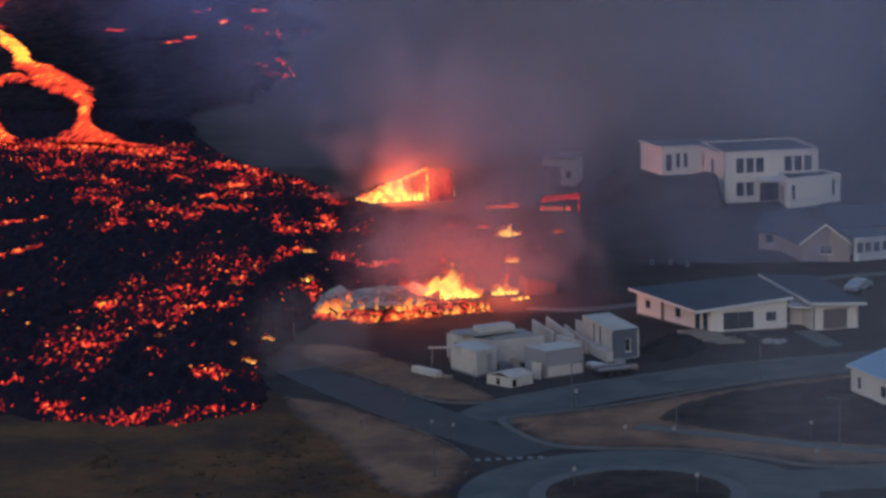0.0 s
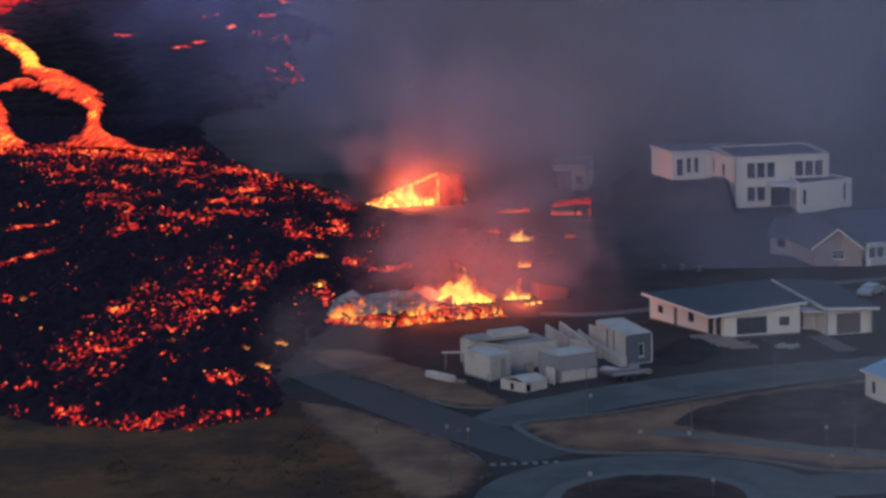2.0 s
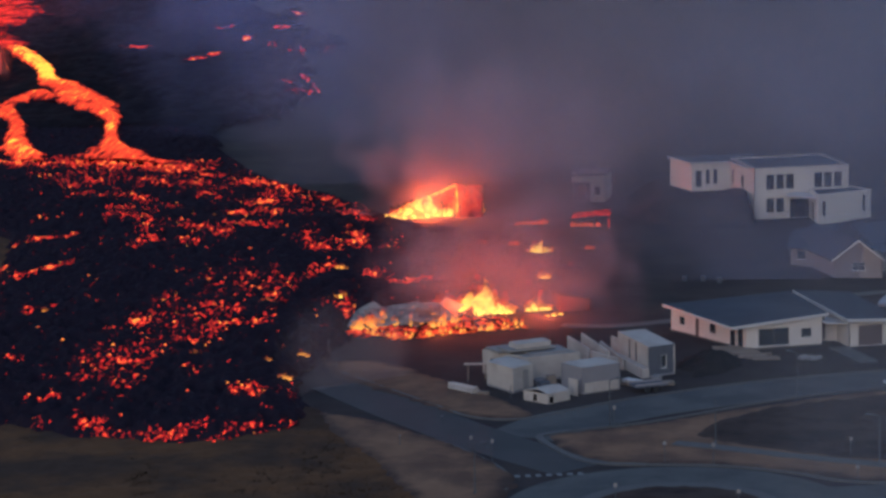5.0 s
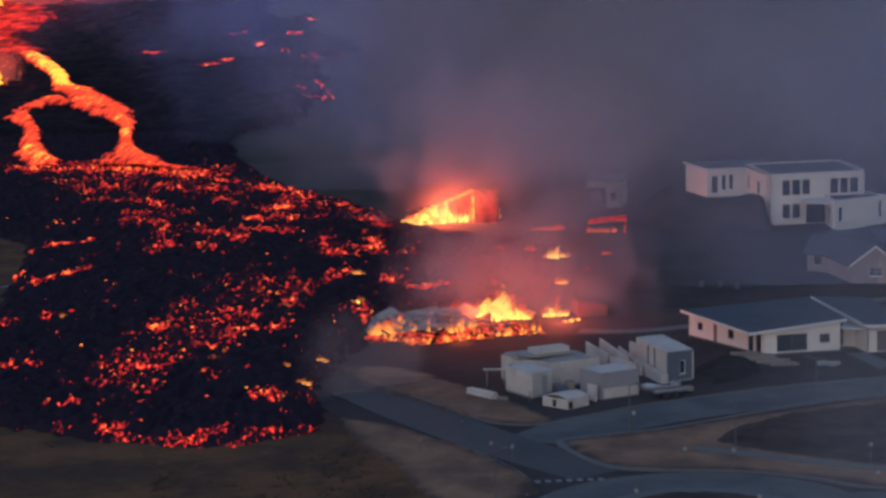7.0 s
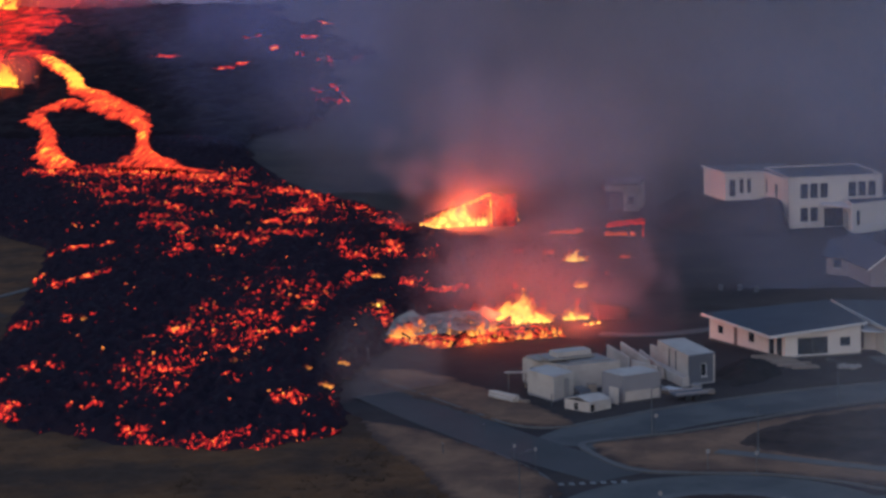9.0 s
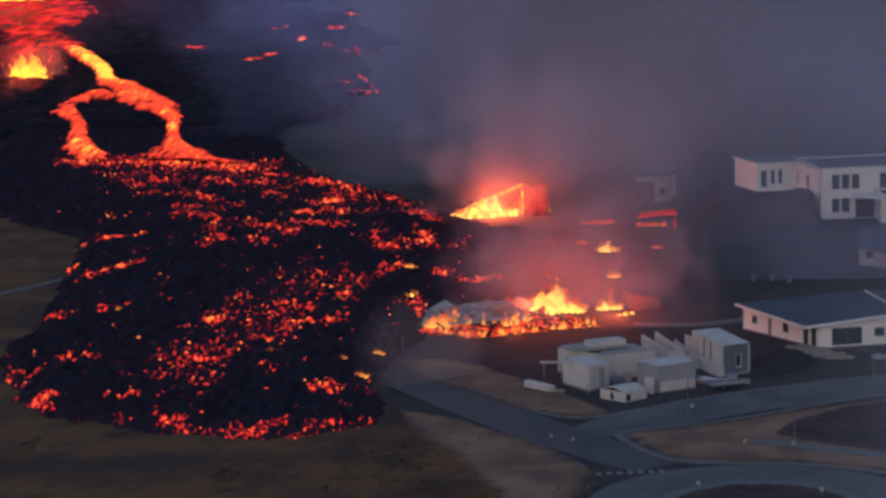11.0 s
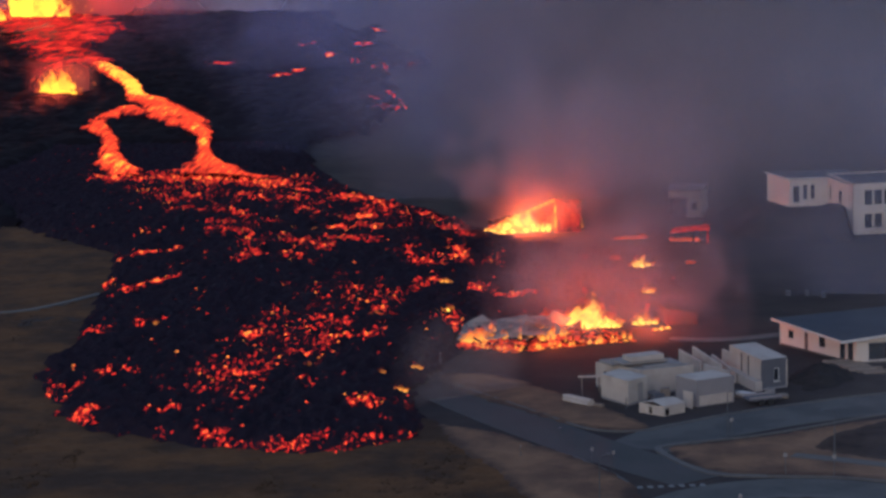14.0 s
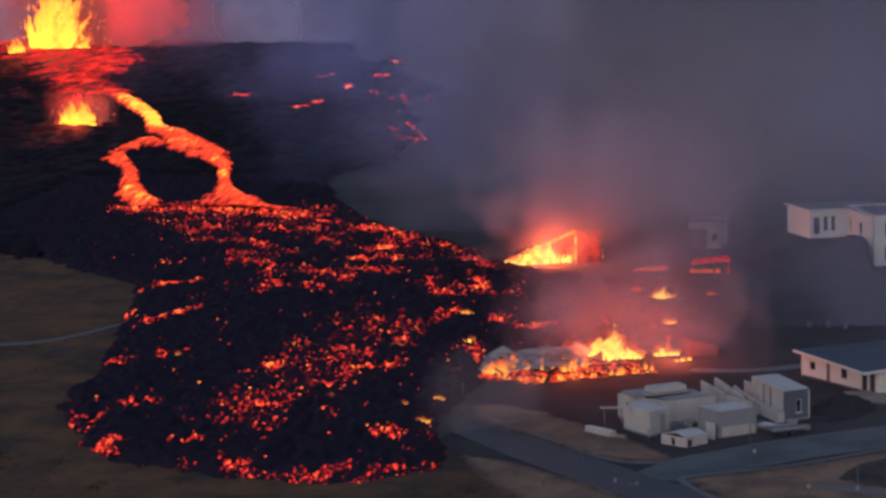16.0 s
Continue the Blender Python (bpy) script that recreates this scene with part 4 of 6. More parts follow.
def fountain(x, y, high, wide, seed, label, lean=0.12, clots=900, fat=1.0):
    """A fire fountain: thin ragged jets in a red curtain, flying clots and a rampart of spatter."""
    r2 = random.Random(seed)
    f = thing("lava_fountain", x, y, 2.0, label, "lava fountain", "vents")
    for _ in range(24):
        bm = fresh()
        o = max(-1.0, min(1.0, r2.gauss(0, 0.42)))
        tongue(bm, x + o * wide * 0.75, y + r2.uniform(-1, 1) * wide * 0.3, 1.2 + r2.uniform(0, 0.08) * high, fat * wide * r2.uniform(0.09, 0.22), high * (1.05 - 0.65 * abs(o)) * r2.uniform(0.45, 1.0), r2, lean + 0.45 * o + r2.uniform(-0.12, 0.12))
        part("jet", finish(bm), JET, f, "yellow-hot jet")
    for _ in range(13):
        bm = fresh()
        o = r2.uniform(-1.0, 1.25)
        tongue(bm, x + o * wide, y + r2.uniform(-1, 1) * wide * 0.3, 1.2, wide * r2.uniform(0.12, 0.3), high * (1.15 - 0.55 * abs(o)) * r2.uniform(0.4, 1.0), r2, lean + 0.4 * o + r2.uniform(-0.15, 0.15))
        part("curtain", finish(bm), CURTAIN, f, "red curtain of spatter")
    bm = fresh()
    for _ in range(clots):
        a, d = r2.uniform(0, 6.283), abs(r2.gauss(0.1, 0.6)) * wide
        px, py, pz = x + 0.15 * wide + d * math.cos(a), y + 0.4 * d * math.sin(a), 2 + high * max(0.02, r2.uniform(0, 1.15) * (1 - 0.3 * d / wide))
        s = r2.uniform(0.012, 0.03) * (wide + 4) * 0.5
        bmesh.ops.create_icosphere(bm, subdivisions=1, radius=s, matrix=pose(px, py, pz, 0, r2.uniform(-30, 30), 0) @ Matrix.Diagonal((1, 1, r2.uniform(0.7, 2.0), 1)))
    tagged(part("spatter", bm, CLOT, f, "flying glowing clots"), kind="stuff")

    def mound(px, py):
        d = np.hypot(px - x, py - y) / wide
        return 0.6 + 0.16 * wide * np.exp(-((d - 1.1) / 0.22) ** 2) + (fbm(px * 4 / wide, py * 4 / wide, 3) - 0.5) * 0.22 * wide * (d < 1.5)

    span = np.linspace(-1.6, 1.6, 48) * wide
    crater = grid_mesh("rampart", x + span, y + span, mound, RAMPART, keep=lambda px, py: np.hypot(px - x, py - y) < 1.6 * wide)
    crater.parent = f
    crater.matrix_parent_inverse = f.matrix_basis.inverted()
    tagged(crater, "half-cooled glowing rampart of spatter")
    return f


RAMPART = hot("spatter_rampart", None, 0.85, 0.5, 1.3, (0.013, 0.009, 0.01), width=0.35)
fountain(-175.0, 804, 23, 11, 21, "tall yellow lava fountain at the main vent")
fountain(-127.2, 590, 6.4, 4.6, 22, "low lava fountain at the lower vent", 0.05, 260, 1.7)
fountain(-183.5, 790, 5.5, 4.2, 23, "small lava fountain beside the main vent", -0.1, 160)


# ---- burning and collapsed houses ----
GLOWING = hot("glowing_timber", None, 1.55, 1.6, 1.7, (0.02, 0.012, 0.01), width=0.4, gold=1.9)
EMBER_BED = hot("ember_bed", None, 0.86, 0.8, 1.4, (0.02, 0.013, 0.011), width=0.26, gold=1.8)
BURNING_WALL = hot("burning_wall", None, 1.0, 0.9, 0.75, (0.02, 0.012, 0.01), width=0.35)


def burning_house():
    h = thing("burning_house", -19, 398, 0, "burning timber house with its roof falling in", "house")
    p0, p1 = (-25.6, 397.2), (-12.6, 398.6)
    for u in (5.4, 9.2):
        bm = fresh()
        slab(bm, p0, p1, u, u + 0.3, 0, 0.3, 0, 0.8 + 0.41 * u)
        part("post", finish(bm), GLOWING, h, "post glowing as it burns")
    bm = fresh()
    q = along(p0, p1, 9.4)
    prism(bm, [p0, q, along(p0, p1, 9.4, 0.25), along(p0, p1, 0, 0.25)], [0.75, 4.5, 4.5, 0.75], [1.1, 4.95, 4.95, 1.1])
    part("verge_beam", finish(bm), GLOWING, h, "sloping beam glowing as it burns")
    wall(h, along(p0, p1, 9.4), p1, 0, 4.8, 4.6, BURNING_WALL, (), 0.3, "end wall glowing red as it burns")
    q1 = along(p0, p1, length(p0, p1), 7)
    wall(h, p1, q1, 0, 4.6, 4.4, CHAR)
    wall(h, q1, along(p0, p1, 0, 7), 0, 4.4, 1.0, CHAR)
    wall(h, along(p0, p1, 5.0, 3.2), along(p0, p1, 9.6, 3.2), 0, 2.9, 4.4, BURNING_WALL, [(1.6, 2.6, 0.0, 2.0)], 0.2, "inner wall glowing red as it burns")
    wall(h, along(p0, p1, 0.5, 2.4), along(p0, p1, 5.6, 2.4), 0, 0.9, 3.0, GLOWING, (), 0.2, "inner wall white-hot with flame")
    for i in range(9):
        u = 0.4 + 1.05 * i
        bm = fresh()
        slab(bm, p0, p1, u, u + 0.16, -0.25, 7.2, 0.8 + 0.40 * u, 1.0 + 0.40 * u)
        part("rafter", finish(bm), CHAR, h)
    bm = fresh()
    pts = [along(p0, p1, 9.2, -0.3), along(p0, p1, 13.3, -0.3), along(p0, p1, 13.3, 7.2), along(p0, p1, 9.2, 7.2)]
    prism(bm, pts, [4.85, 4.65, 4.5, 4.7], [5.0, 4.8, 4.65, 4.85])
    part("roof", finish(bm), CHAR, h, "scorched roof sheet")
    r2 = random.Random(31)
    tongues = []
    for i in range(20):
        u = 0.2 + 5.0 * i / 15 if i < 16 else 6.0 + 0.8 * (i - 16)
        top = 0.9 + 0.42 * u if i < 16 else 1.4
        tongues.append((along(p0, p1, u, 1.0 + 0.8 * (i % 2))[0] + 19, along(p0, p1, u, 1.0)[1] - 398, 0.0, r2.uniform(1.1, 1.7) if i < 16 else 0.6, top * r2.uniform(0.9, 1.1)))
    fire(-19, 398, "yellow fire filling the burning house", tongues, 32, 0.95, 0.05)
    red = [(along(p0, p1, 9.6 + 0.7 * i, 1.2)[0] + 19, along(p0, p1, 9.6 + 0.7 * i, 1.2)[1] - 398, 0.2, 0.8, r2.uniform(2.8, 4.4)) for i in range(5)]
    fire(-19, 398, "red flames behind the scorched end wall", red, 33, 0.0)


burning_house()


def ruin():
    h = thing("collapsed_house", -18, 314, 0, "collapsed house of pale buckled roof sheets, burning", "ruin")
    r2 = random.Random(41)
    for i in range(27):
        s, v = (i % 9 + r2.uniform(-0.3, 0.3)) / 8, (i // 9 + 0.6 + r2.uniform(-0.4, 0.4)) / 3
        x, y = -24.6 + 9.6 * s + 1.2 * v, 312.6 + 2.2 * (2 * s - 1) ** 2 + 8.5 * v
        a, b2 = r2.uniform(2.2, 3.8), r2.uniform(1.5, 3.0)
        m = pose(x, y, 0.75 + 0.75 * v + r2.uniform(-0.25, 0.35), r2.uniform(2, 26), r2.uniform(-20, 20), r2.uniform(-50, 50))
        bm = fresh()
        k = 4
        top = [[bm.verts.new(m @ Vector((a * (i2 / k - 0.5), b2 * (j - 0.5), 0.18 * math.sin(3 * i2 / k + s * 9) + r2.uniform(-0.06, 0.06)))) for j in (0, 1)] for i2 in range(k + 1)]
        low2 = [[bm.verts.new(v0.co + m.to_3x3() @ Vector((0, 0, -0.05))) for v0 in row] for row in top]
        for i2 in range(k):
            bm.faces.new((top[i2][0], top[i2 + 1][0], top[i2 + 1][1], top[i2][1]))
            bm.faces.new((low2[i2][1], low2[i2 + 1][1], low2[i2 + 1][0], low2[i2][0]))
            for j in (0, 1):
                bm.faces.new((top[i2][j], top[i2 + 1][j], low2[i2 + 1][j], low2[i2][j]))
        for i2 in (0, k):
            bm.faces.new((top[i2][0], top[i2][1], low2[i2][1], low2[i2][0]))
        part("sheet", finish(bm), ASH_SHEET, h)
    def mound(x, y):
        d = np.hypot((x + 16.5) / 9.6, (y - 316.3 - 0.22 * (x + 16.5)) / 5.2) + (fbm(x * 0.6, y * 0.6, 3) - 0.5) * 0.7
        return -0.25 + 1.5 * np.clip(1.05 - d, 0, 0.6) + (fbm(x * 1.8, y * 1.8, 3) - 0.5) * 0.8 * (d < 1.1)

    bed = grid_mesh("ember_bed", np.arange(-27, -6, 0.25), np.arange(308, 325, 0.25), mound, EMBER_BED, keep=lambda x, y: mound(x, y) > -0.3)
    bed.parent = h
    bed.matrix_parent_inverse = h.matrix_basis.inverted()
    tagged(bed, "bed of glowing debris")
    for i in range(14):
        bm = fresh()
        x, y = r2.uniform(-24, -9), r2.uniform(312.5, 319)
        m = pose(x, y, r2.uniform(0.2, 1.0), r2.uniform(-20, 20), r2.uniform(-30, 30), r2.uniform(0, 180))
        bmesh.ops.create_cube(bm, size=1, matrix=m @ Matrix.Diagonal((r2.uniform(2, 4), 0.16, 0.2, 1)))
        part("beam", finish(bm), CHAR, h)
    for p0, p1, h0, h1 in (((-12, 322), (-15, 316), 1.3, 0.5),):
        wall(h, p0, p1, 0, h0, h1, CHAR, (), 0.3, "burnt stump of a wall")


ruin()


def scorched_shed():
    h = thing("scorched_shed", 0.5, 326, 0, "low scorched shed, red firelight put into its wall colour", "shed")
    p0, p1 = (-1.6, 324.8), (1.9, 325.6)
    k = length(p0, p1)
    wall(h, p0, p1, 0, 2.0, 1.3, FIREGLOW_BOARDS, (), 0.2)
    q1, q0 = along(p0, p1, k, 4.5), along(p0, p1, 0, 4.5)
    wall(h, p1, q1, 0, 1.3, 1.3, FIREGLOW_BOARDS, (), 0.2)
    wall(h, q1, q0, 0, 1.3, 2.0, FIREGLOW_BOARDS, (), 0.2)
    wall(h, q0, p0, 0, 2.0, 2.0, FIREGLOW_BOARDS, (), 0.2)
    roof_sheet(h, [along(p0, p1, -0.2, -0.2), along(p0, p1, k + 0.2, -0.2), along(p0, p1, k + 0.2, 4.7), along(p0, p1, -0.2, 4.7)], [2.12, 1.4, 1.4, 2.12], 0.1, CHAR, label="blackened roof sheet")


# Scorched boards; the red of the fire beside them is mixed into the colour.
FIREGLOW_BOARDS = surface("scorched_fireglow_boards", (0.15, 0.045, 0.038), 0.9, 0.8, 0.45, 5.0, 0.3, patch=(0.07, 0.04, 0.035), patch_scale=0.4)
scorched_shed()


def carport():
    h = thing("burning_carport", 4, 389, 0, "burning carport frame in the smoke", "carport")
    for x, y, z in ((5.2, 386.6, 1.9), (3.2, 386.8, 1.9), (5.3, 390, 1.9), (3.2, 390, 1.9)):
        bm = fresh()
        box(bm, x - 0.12, x + 0.12, y - 0.12, y + 0.12, 0, z)
        part("post", finish(bm), BURNING_WALL if x > 5 else CHAR, h)
    bm = fresh()
    prism(bm, [(0.0, 386.4), (5.5, 386.3), (5.6, 390.4), (0.4, 390.4)], [1.45, 1.903, 1.903, 1.45], [1.62, 2.1, 2.1, 1.62])
    part("roof", finish(bm), BURNING_WALL, h, "sagging roof deck glowing red")
    bm = fresh()
    box(bm, 2.9, 5.5, 389.9, 390.2, 1.65, 1.9)
    part("beam", finish(bm), CHAR, h)


carport()


# ---- the V-roofed bungalow ----
def bungalow():
    h = thing("bungalow", 20, 306, 0, "pale rendered bungalow with split dark roofs", "house")
    bl, f, fr = (10.9, 312.6), (18.6, 300.9), (27.0, 303.1)
    k = length(bl, f)
    ops = [(1.6, 2.6, 1.0, 1.9), (4.6, 5.3, 0.1, 2.2), (7.3, 8.4, 0.9, 2.1), (11.0, 12.0, 0.1, 2.3), (12.4, 13.4, 0.1, 2.3)]
    wall(h, bl, f, 0, 2.75, 2.6, WHITE_WALL, ops, label="eaves wall tinted pink by firelight")
    window(h, bl, f, *ops[0])
    window(h, bl, f, *ops[2], bars=1)
    window(h, bl, f, *ops[3])
    window(h, bl, f, *ops[4])
    bm = fresh()
    slab(bm, bl, f, 4.6, 5.3, 0.08, 0.14, 0.1, 2.2)
    part("door", finish(bm), DOOR, h)
    kf = length(f, fr)
    ops = [(1.4, 4.9, 0.35, 2.25), (6.3, 7.5, 1.05, 2.05)]
    wall(h, f, fr, 0, 2.6, 3.45, WHITE_WALL, ops)
    window(h, f, fr, *ops[0], bars=2)
    window(h, f, fr, *ops[1])
    bk = (24.3, 315.2)
    wall(h, fr, bk, 0, 3.45, 3.5, WHITE_WALL)
    wall(h, bk, bl, 0, 3.5, 2.75, WHITE_WALL)
    # main roof, falling to the eaves wall
    ra, rb, rc, rd = (10.0, 312.9), (16.9, 299.7), (27.7, 302.7), (24.6, 316.2)
    roof_sheet(h, [ra, rb, rc, rd], [2.98, 2.78, 3.66, 3.72], 0.16, ROOF, label="dark roofing sheets")
    fascia(h, ra, rb, 2.98, 2.78)
    fascia(h, rb, rc, 2.78, 3.66)
    # seams of the roof sheets
    for i in range(1, 12):
        s = i / 12
        a, c = Vector(ra).lerp(Vector(rb), s), Vector(rd).lerp(Vector(rc), s)
        za, zc = 2.98 - 0.2 * s, 3.72 - 0.06 * s
        bm = fresh()
        slab(bm, a, c, 0.05, (c - a).length - 0.05, -0.03, 0.03, za - 0.05, (za + 0.05, zc + 0.05))
        part("roof_seam", finish(bm), ROOF, h)
    # garage wing
    g0, g1 = (29.8, 302.0), (34.9, 303.4)
    gk = length(g0, g1)
    ops = [(1.15, 3.95, 0.05, 2.3)]
    wall(h, g0, g1, 0, 3.05, 2.75, WHITE_WALL, ops)
    door = fresh()
    slab(door, g0, g1, 1.15, 3.95, 0.1, 0.16, 0.05, 2.3)
    gd = part("garage_door", finish(door), DOOR, h, "brown sectional garage door")
    for i in range(1, 5):
        bm = fresh()
        slab(bm, g0, g1, 1.15, 3.95, 0.085, 0.1, 0.05 + 0.45 * i - 0.02, 0.05 + 0.45 * i + 0.02)
        part("joint", finish(bm), FRAME, gd)
    gb2 = along(g0, g1, gk, 10)
    ga2 = along(g0, g1, 0, 10)
    wall(h, g1, gb2, 0, 2.75, 2.75, WHITE_WALL)
    wall(h, gb2, ga2, 0, 2.75, 3.05, WHITE_WALL)
    wall(h, ga2, g0, 0, 3.05, 3.05, WHITE_WALL)
    e, ff, gg, hh = (24.9, 315.6), (29.5, 300.7), (35.6, 302.2), (31.4, 317.0)
    roof_sheet(h, [e, ff, gg, hh], [3.85, 3.32, 3.02, 3.4], 0.15, ROOF, label="dark roofing sheets")
    fascia(h, e, ff, 3.85, 3.32)
    fascia(h, ff, gg, 3.32, 3.02)
    # recessed entrance between the wings
    r0, r1 = along(fr, bk, 3.0), (28.9, 305.4)
    wall(h, r0, r1, 0, 2.6, 2.6, WHITE_WALL, [(0.3, 1.3, 0.1, 2.2)])
    bm = fresh()
    slab(bm, r0, r1, 0.3, 1.3, 0.06, 0.12, 0.1, 2.2)
    part("door", finish(bm), DOOR, h)
    roof_sheet(h, [(27.3, 302.6), (29.7, 302.2), (29.3, 306), (26.6, 306)], [2.62, 2.62, 2.62, 2.62], 0.14, TRIM, "canopy", "pale flat canopy over the entrance")
    # plinth
    bm = fresh()
    prism(bm, [along(bl, f, -0.06, -0.06), along(bl, f, k + 0.1, -0.06), along(f, fr, kf + 0.06, -0.06), along(fr, bk, length(fr, bk), -0.05)], 0, 0.18)
    part("plinth", finish(bm), CONCRETE, h)


bungalow()

# driveway, deck boards, bed of pale stones by the bungalow
bm = fresh()
prism(bm, [(27.6, 301.4), (29.7, 302.0), (32.1, 294.0), (30.1, 293.6)], -0.05, 0.1)
tagged(link_mesh("driveway", finish(bm), CONCRETE), "pale concrete ramp up to the garage", "driveway", kind="structure")


def deck():
    d = thing("timber_deck", 17.5, 298, 0, "unfinished timber deck and stacked boards by the bungalow", "deck")
    for i in range(9):
        bm = fresh()
        y = 301.2 - 0.72 * i
        x0 = 15.0 + 0.42 * i + 0.3 * (i % 3)
        slab(bm, (x0, y), (x0 + 3, y + 0.35), 0, 3.0 + 0.5 * (i % 2), 0, 0.62, 0.0, 0.32 - 0.02 * i)
        part("board", finish(bm), TIMBER, d)
    return d


deck()


def stone_bed():
    r2 = random.Random(51)
    b = thing("stone_bed", 24.6, 296.4, 0, "bed of pale boulders before the bungalow", "stones")
    for i in range(16):
        bm = fresh()
        bmesh.ops.create_icosphere(bm, subdivisions=1, radius=r2.uniform(0.18, 0.42), matrix=pose(24.7 + r2.gauss(0, 0.75), 296.3 + r2.gauss(0, 0.6), 0.12, r2.uniform(0, 90), 0, r2.uniform(0, 90)) @ Matrix.Diagonal((1.2, 1, 0.7, 1)))
        part("boulder", bm, DULL_SHEET, b)


stone_bed()


# ---- two-storey flat-roofed house ----
def villa():
    h = thing("two_storey_house", 32, 400, 0, "white two-storey house with a flat roof and dark windows", "house")
    p0, p1 = (25.8, 392.0), (39.3, 395.0)
    k = length(p0, p1)
    up = [(1.75 + 1.45 * i, 2.9 + 1.45 * i, 4.2, 6.3) for i in range(3)] + [(8.8 + 1.45 * i, 9.95 + 1.45 * i, 4.2, 6.3) for i in range(3)]
    down = [(1.75, 2.9, 0.9, 2.9), (3.2, 4.35, 0.9, 2.9), (5.2, 8.2, 0.05, 2.7)]
    wall(h, p0, p1, 0, 7.25, 7.25, WHITE_WALL, up + down)
    for o in up + down[:2]:
        window(h, p0, p1, *o)
    window(h, p0, p1, *down[2], bars=3)
    b1, b0 = along(p0, p1, k, 12), along(p0, p1, 0, 12)
    wall(h, p1, b1, 0, 7.25, 7.25, WHITE_WALL)
    wall(h, b1, b0, 0, 7.25, 7.25, WHITE_WALL)
    wall(h, b0, p0, 0, 7.25, 7.25, WHITE_WALL)
    roof_sheet(h, [along(p0, p1, 0.3, 0.3), along(p0, p1, k - 0.3, 0.3), along(p0, p1, k - 0.3, 11.7), along(p0, p1, 0.3, 11.7)], [7.1] * 4, 0.2, ROOF, label="dark flat roofing behind a parapet")
    for a, c in ((p0, p1), (p1, b1), (b1, b0), (b0, p0)):
        bm = fresh()
        slab(bm, a, c, -0.05, length(a, c) + 0.05, -0.05, 0.3, 7.253, 7.33)
        part("parapet_cap", finish(bm), GREY_SHEET, h)
    # garage annex with a terrace on top
    a0, a1 = (34.2, 387.2), (42.2, 392.6)
    ak = length(a0, a1)
    ops = [(0.9, 1.5, 1.0, 3.1), (8.1, 8.6, 1.0, 3.3)]
    wall(h, a0, a1, 0, 4.1, 4.0, WHITE_WALL, ops, label="blank annex wall with slit windows")
    for o in ops:
        window(h, a0, a1, *o)
    ab = along(a0, a1, ak, 6)
    wall(h, a1, ab, 0, 4.0, 4.0, WHITE_WALL)
    wall(h, (33.6, 393.8), a0, 0, 4.1, 4.1, WHITE_WALL, [(1.5, 4.0, 0.1, 2.5)])
    roof_sheet(h, [along(a0, a1, 0.2, 0.2), along(a0, a1, ak - 0.2, 0.2), ab, (33.9, 394.5)], [3.85] * 4, 0.2, ROOF, "terrace")
    roof_sheet(h, [(30.2, 390.6), (34.6, 387.4), (35.2, 393.8), (30.4, 392.9)], [3.6] * 4, 0.22, TRIM, "canopy", "flat porch canopy")
    bm = fresh()
    slab(bm, a0, a1, -0.4, 5.2, -0.7, -0.25, 0, 1.1)
    part("garden_wall", finish(bm), WHITE_WALL, h)
    # single-storey wing on the raised bank
    w0, w1, w2, w3 = (14.6, 407.2), (17.4, 400.4), (23.0, 401.5), (25.4, 393.4)
    wall(h, w0, w1, 2.9, 7.0, 6.9, WHITE_WALL)
    ops = [(0.6, 1.5, 3.5, 5.9), (2.1, 2.7, 3.9, 6.0), (3.2, 3.8, 3.9, 6.0)]
    wall(h, w1, w2, 2.9, 6.9, 6.95, WHITE_WALL, ops)
    for o in ops:
        window(h, w1, w2, *o)
    wall(h, w2, w3, 2.9, 6.95, 6.95, WHITE_WALL, [(0.7, 1.3, 3.9, 6.0), (4.4, 5.6, 3.9, 5.7)])
    window(h, w2, w3, 0.7, 1.3, 3.9, 6.0)
    window(h, w2, w3, 4.4, 5.6, 3.9, 5.7)
    roof_sheet(h, [(14.3, 407.8), (17.3, 400.1), (22.9, 401.1), (25.3, 393.0), (25.6, 401), (27, 409.5)], [7.08] * 6, 0.14, ROOF, label="dark flat roofing")
    for a, c in (((14.3, 407.8), (17.3, 400.1)), ((17.3, 400.1), (22.9, 401.1)), ((22.9, 401.1), (25.3, 393.0))):
        fascia(h, a, c, 7.08, 7.08, 0.2)
    wall(h, (26.8, 409.2), w0, 2.9, 6.9, 6.9, WHITE_WALL)


villa()
bank = grid_mesh("bank", np.arange(6, 27, 0.5), np.arange(382, 416, 0.5),
                 lambda x, y: (3.0 * smoothstep(7, 14, x) * smoothstep(387, 394, y + 0.25 * (x - 20)) + 0.9 * np.exp(-((x - 24.4) / 1.4) ** 2) * smoothstep(388, 391.5, y)) * (1 - smoothstep(24.9, 26.0, x))
                 + (fbm(x * 0.5, y * 0.5, 3) - 0.5) * 0.3 - 0.15, GRAVEL)
tagged(bank, "dark raised bank under the house wing", "bank", kind="structure")


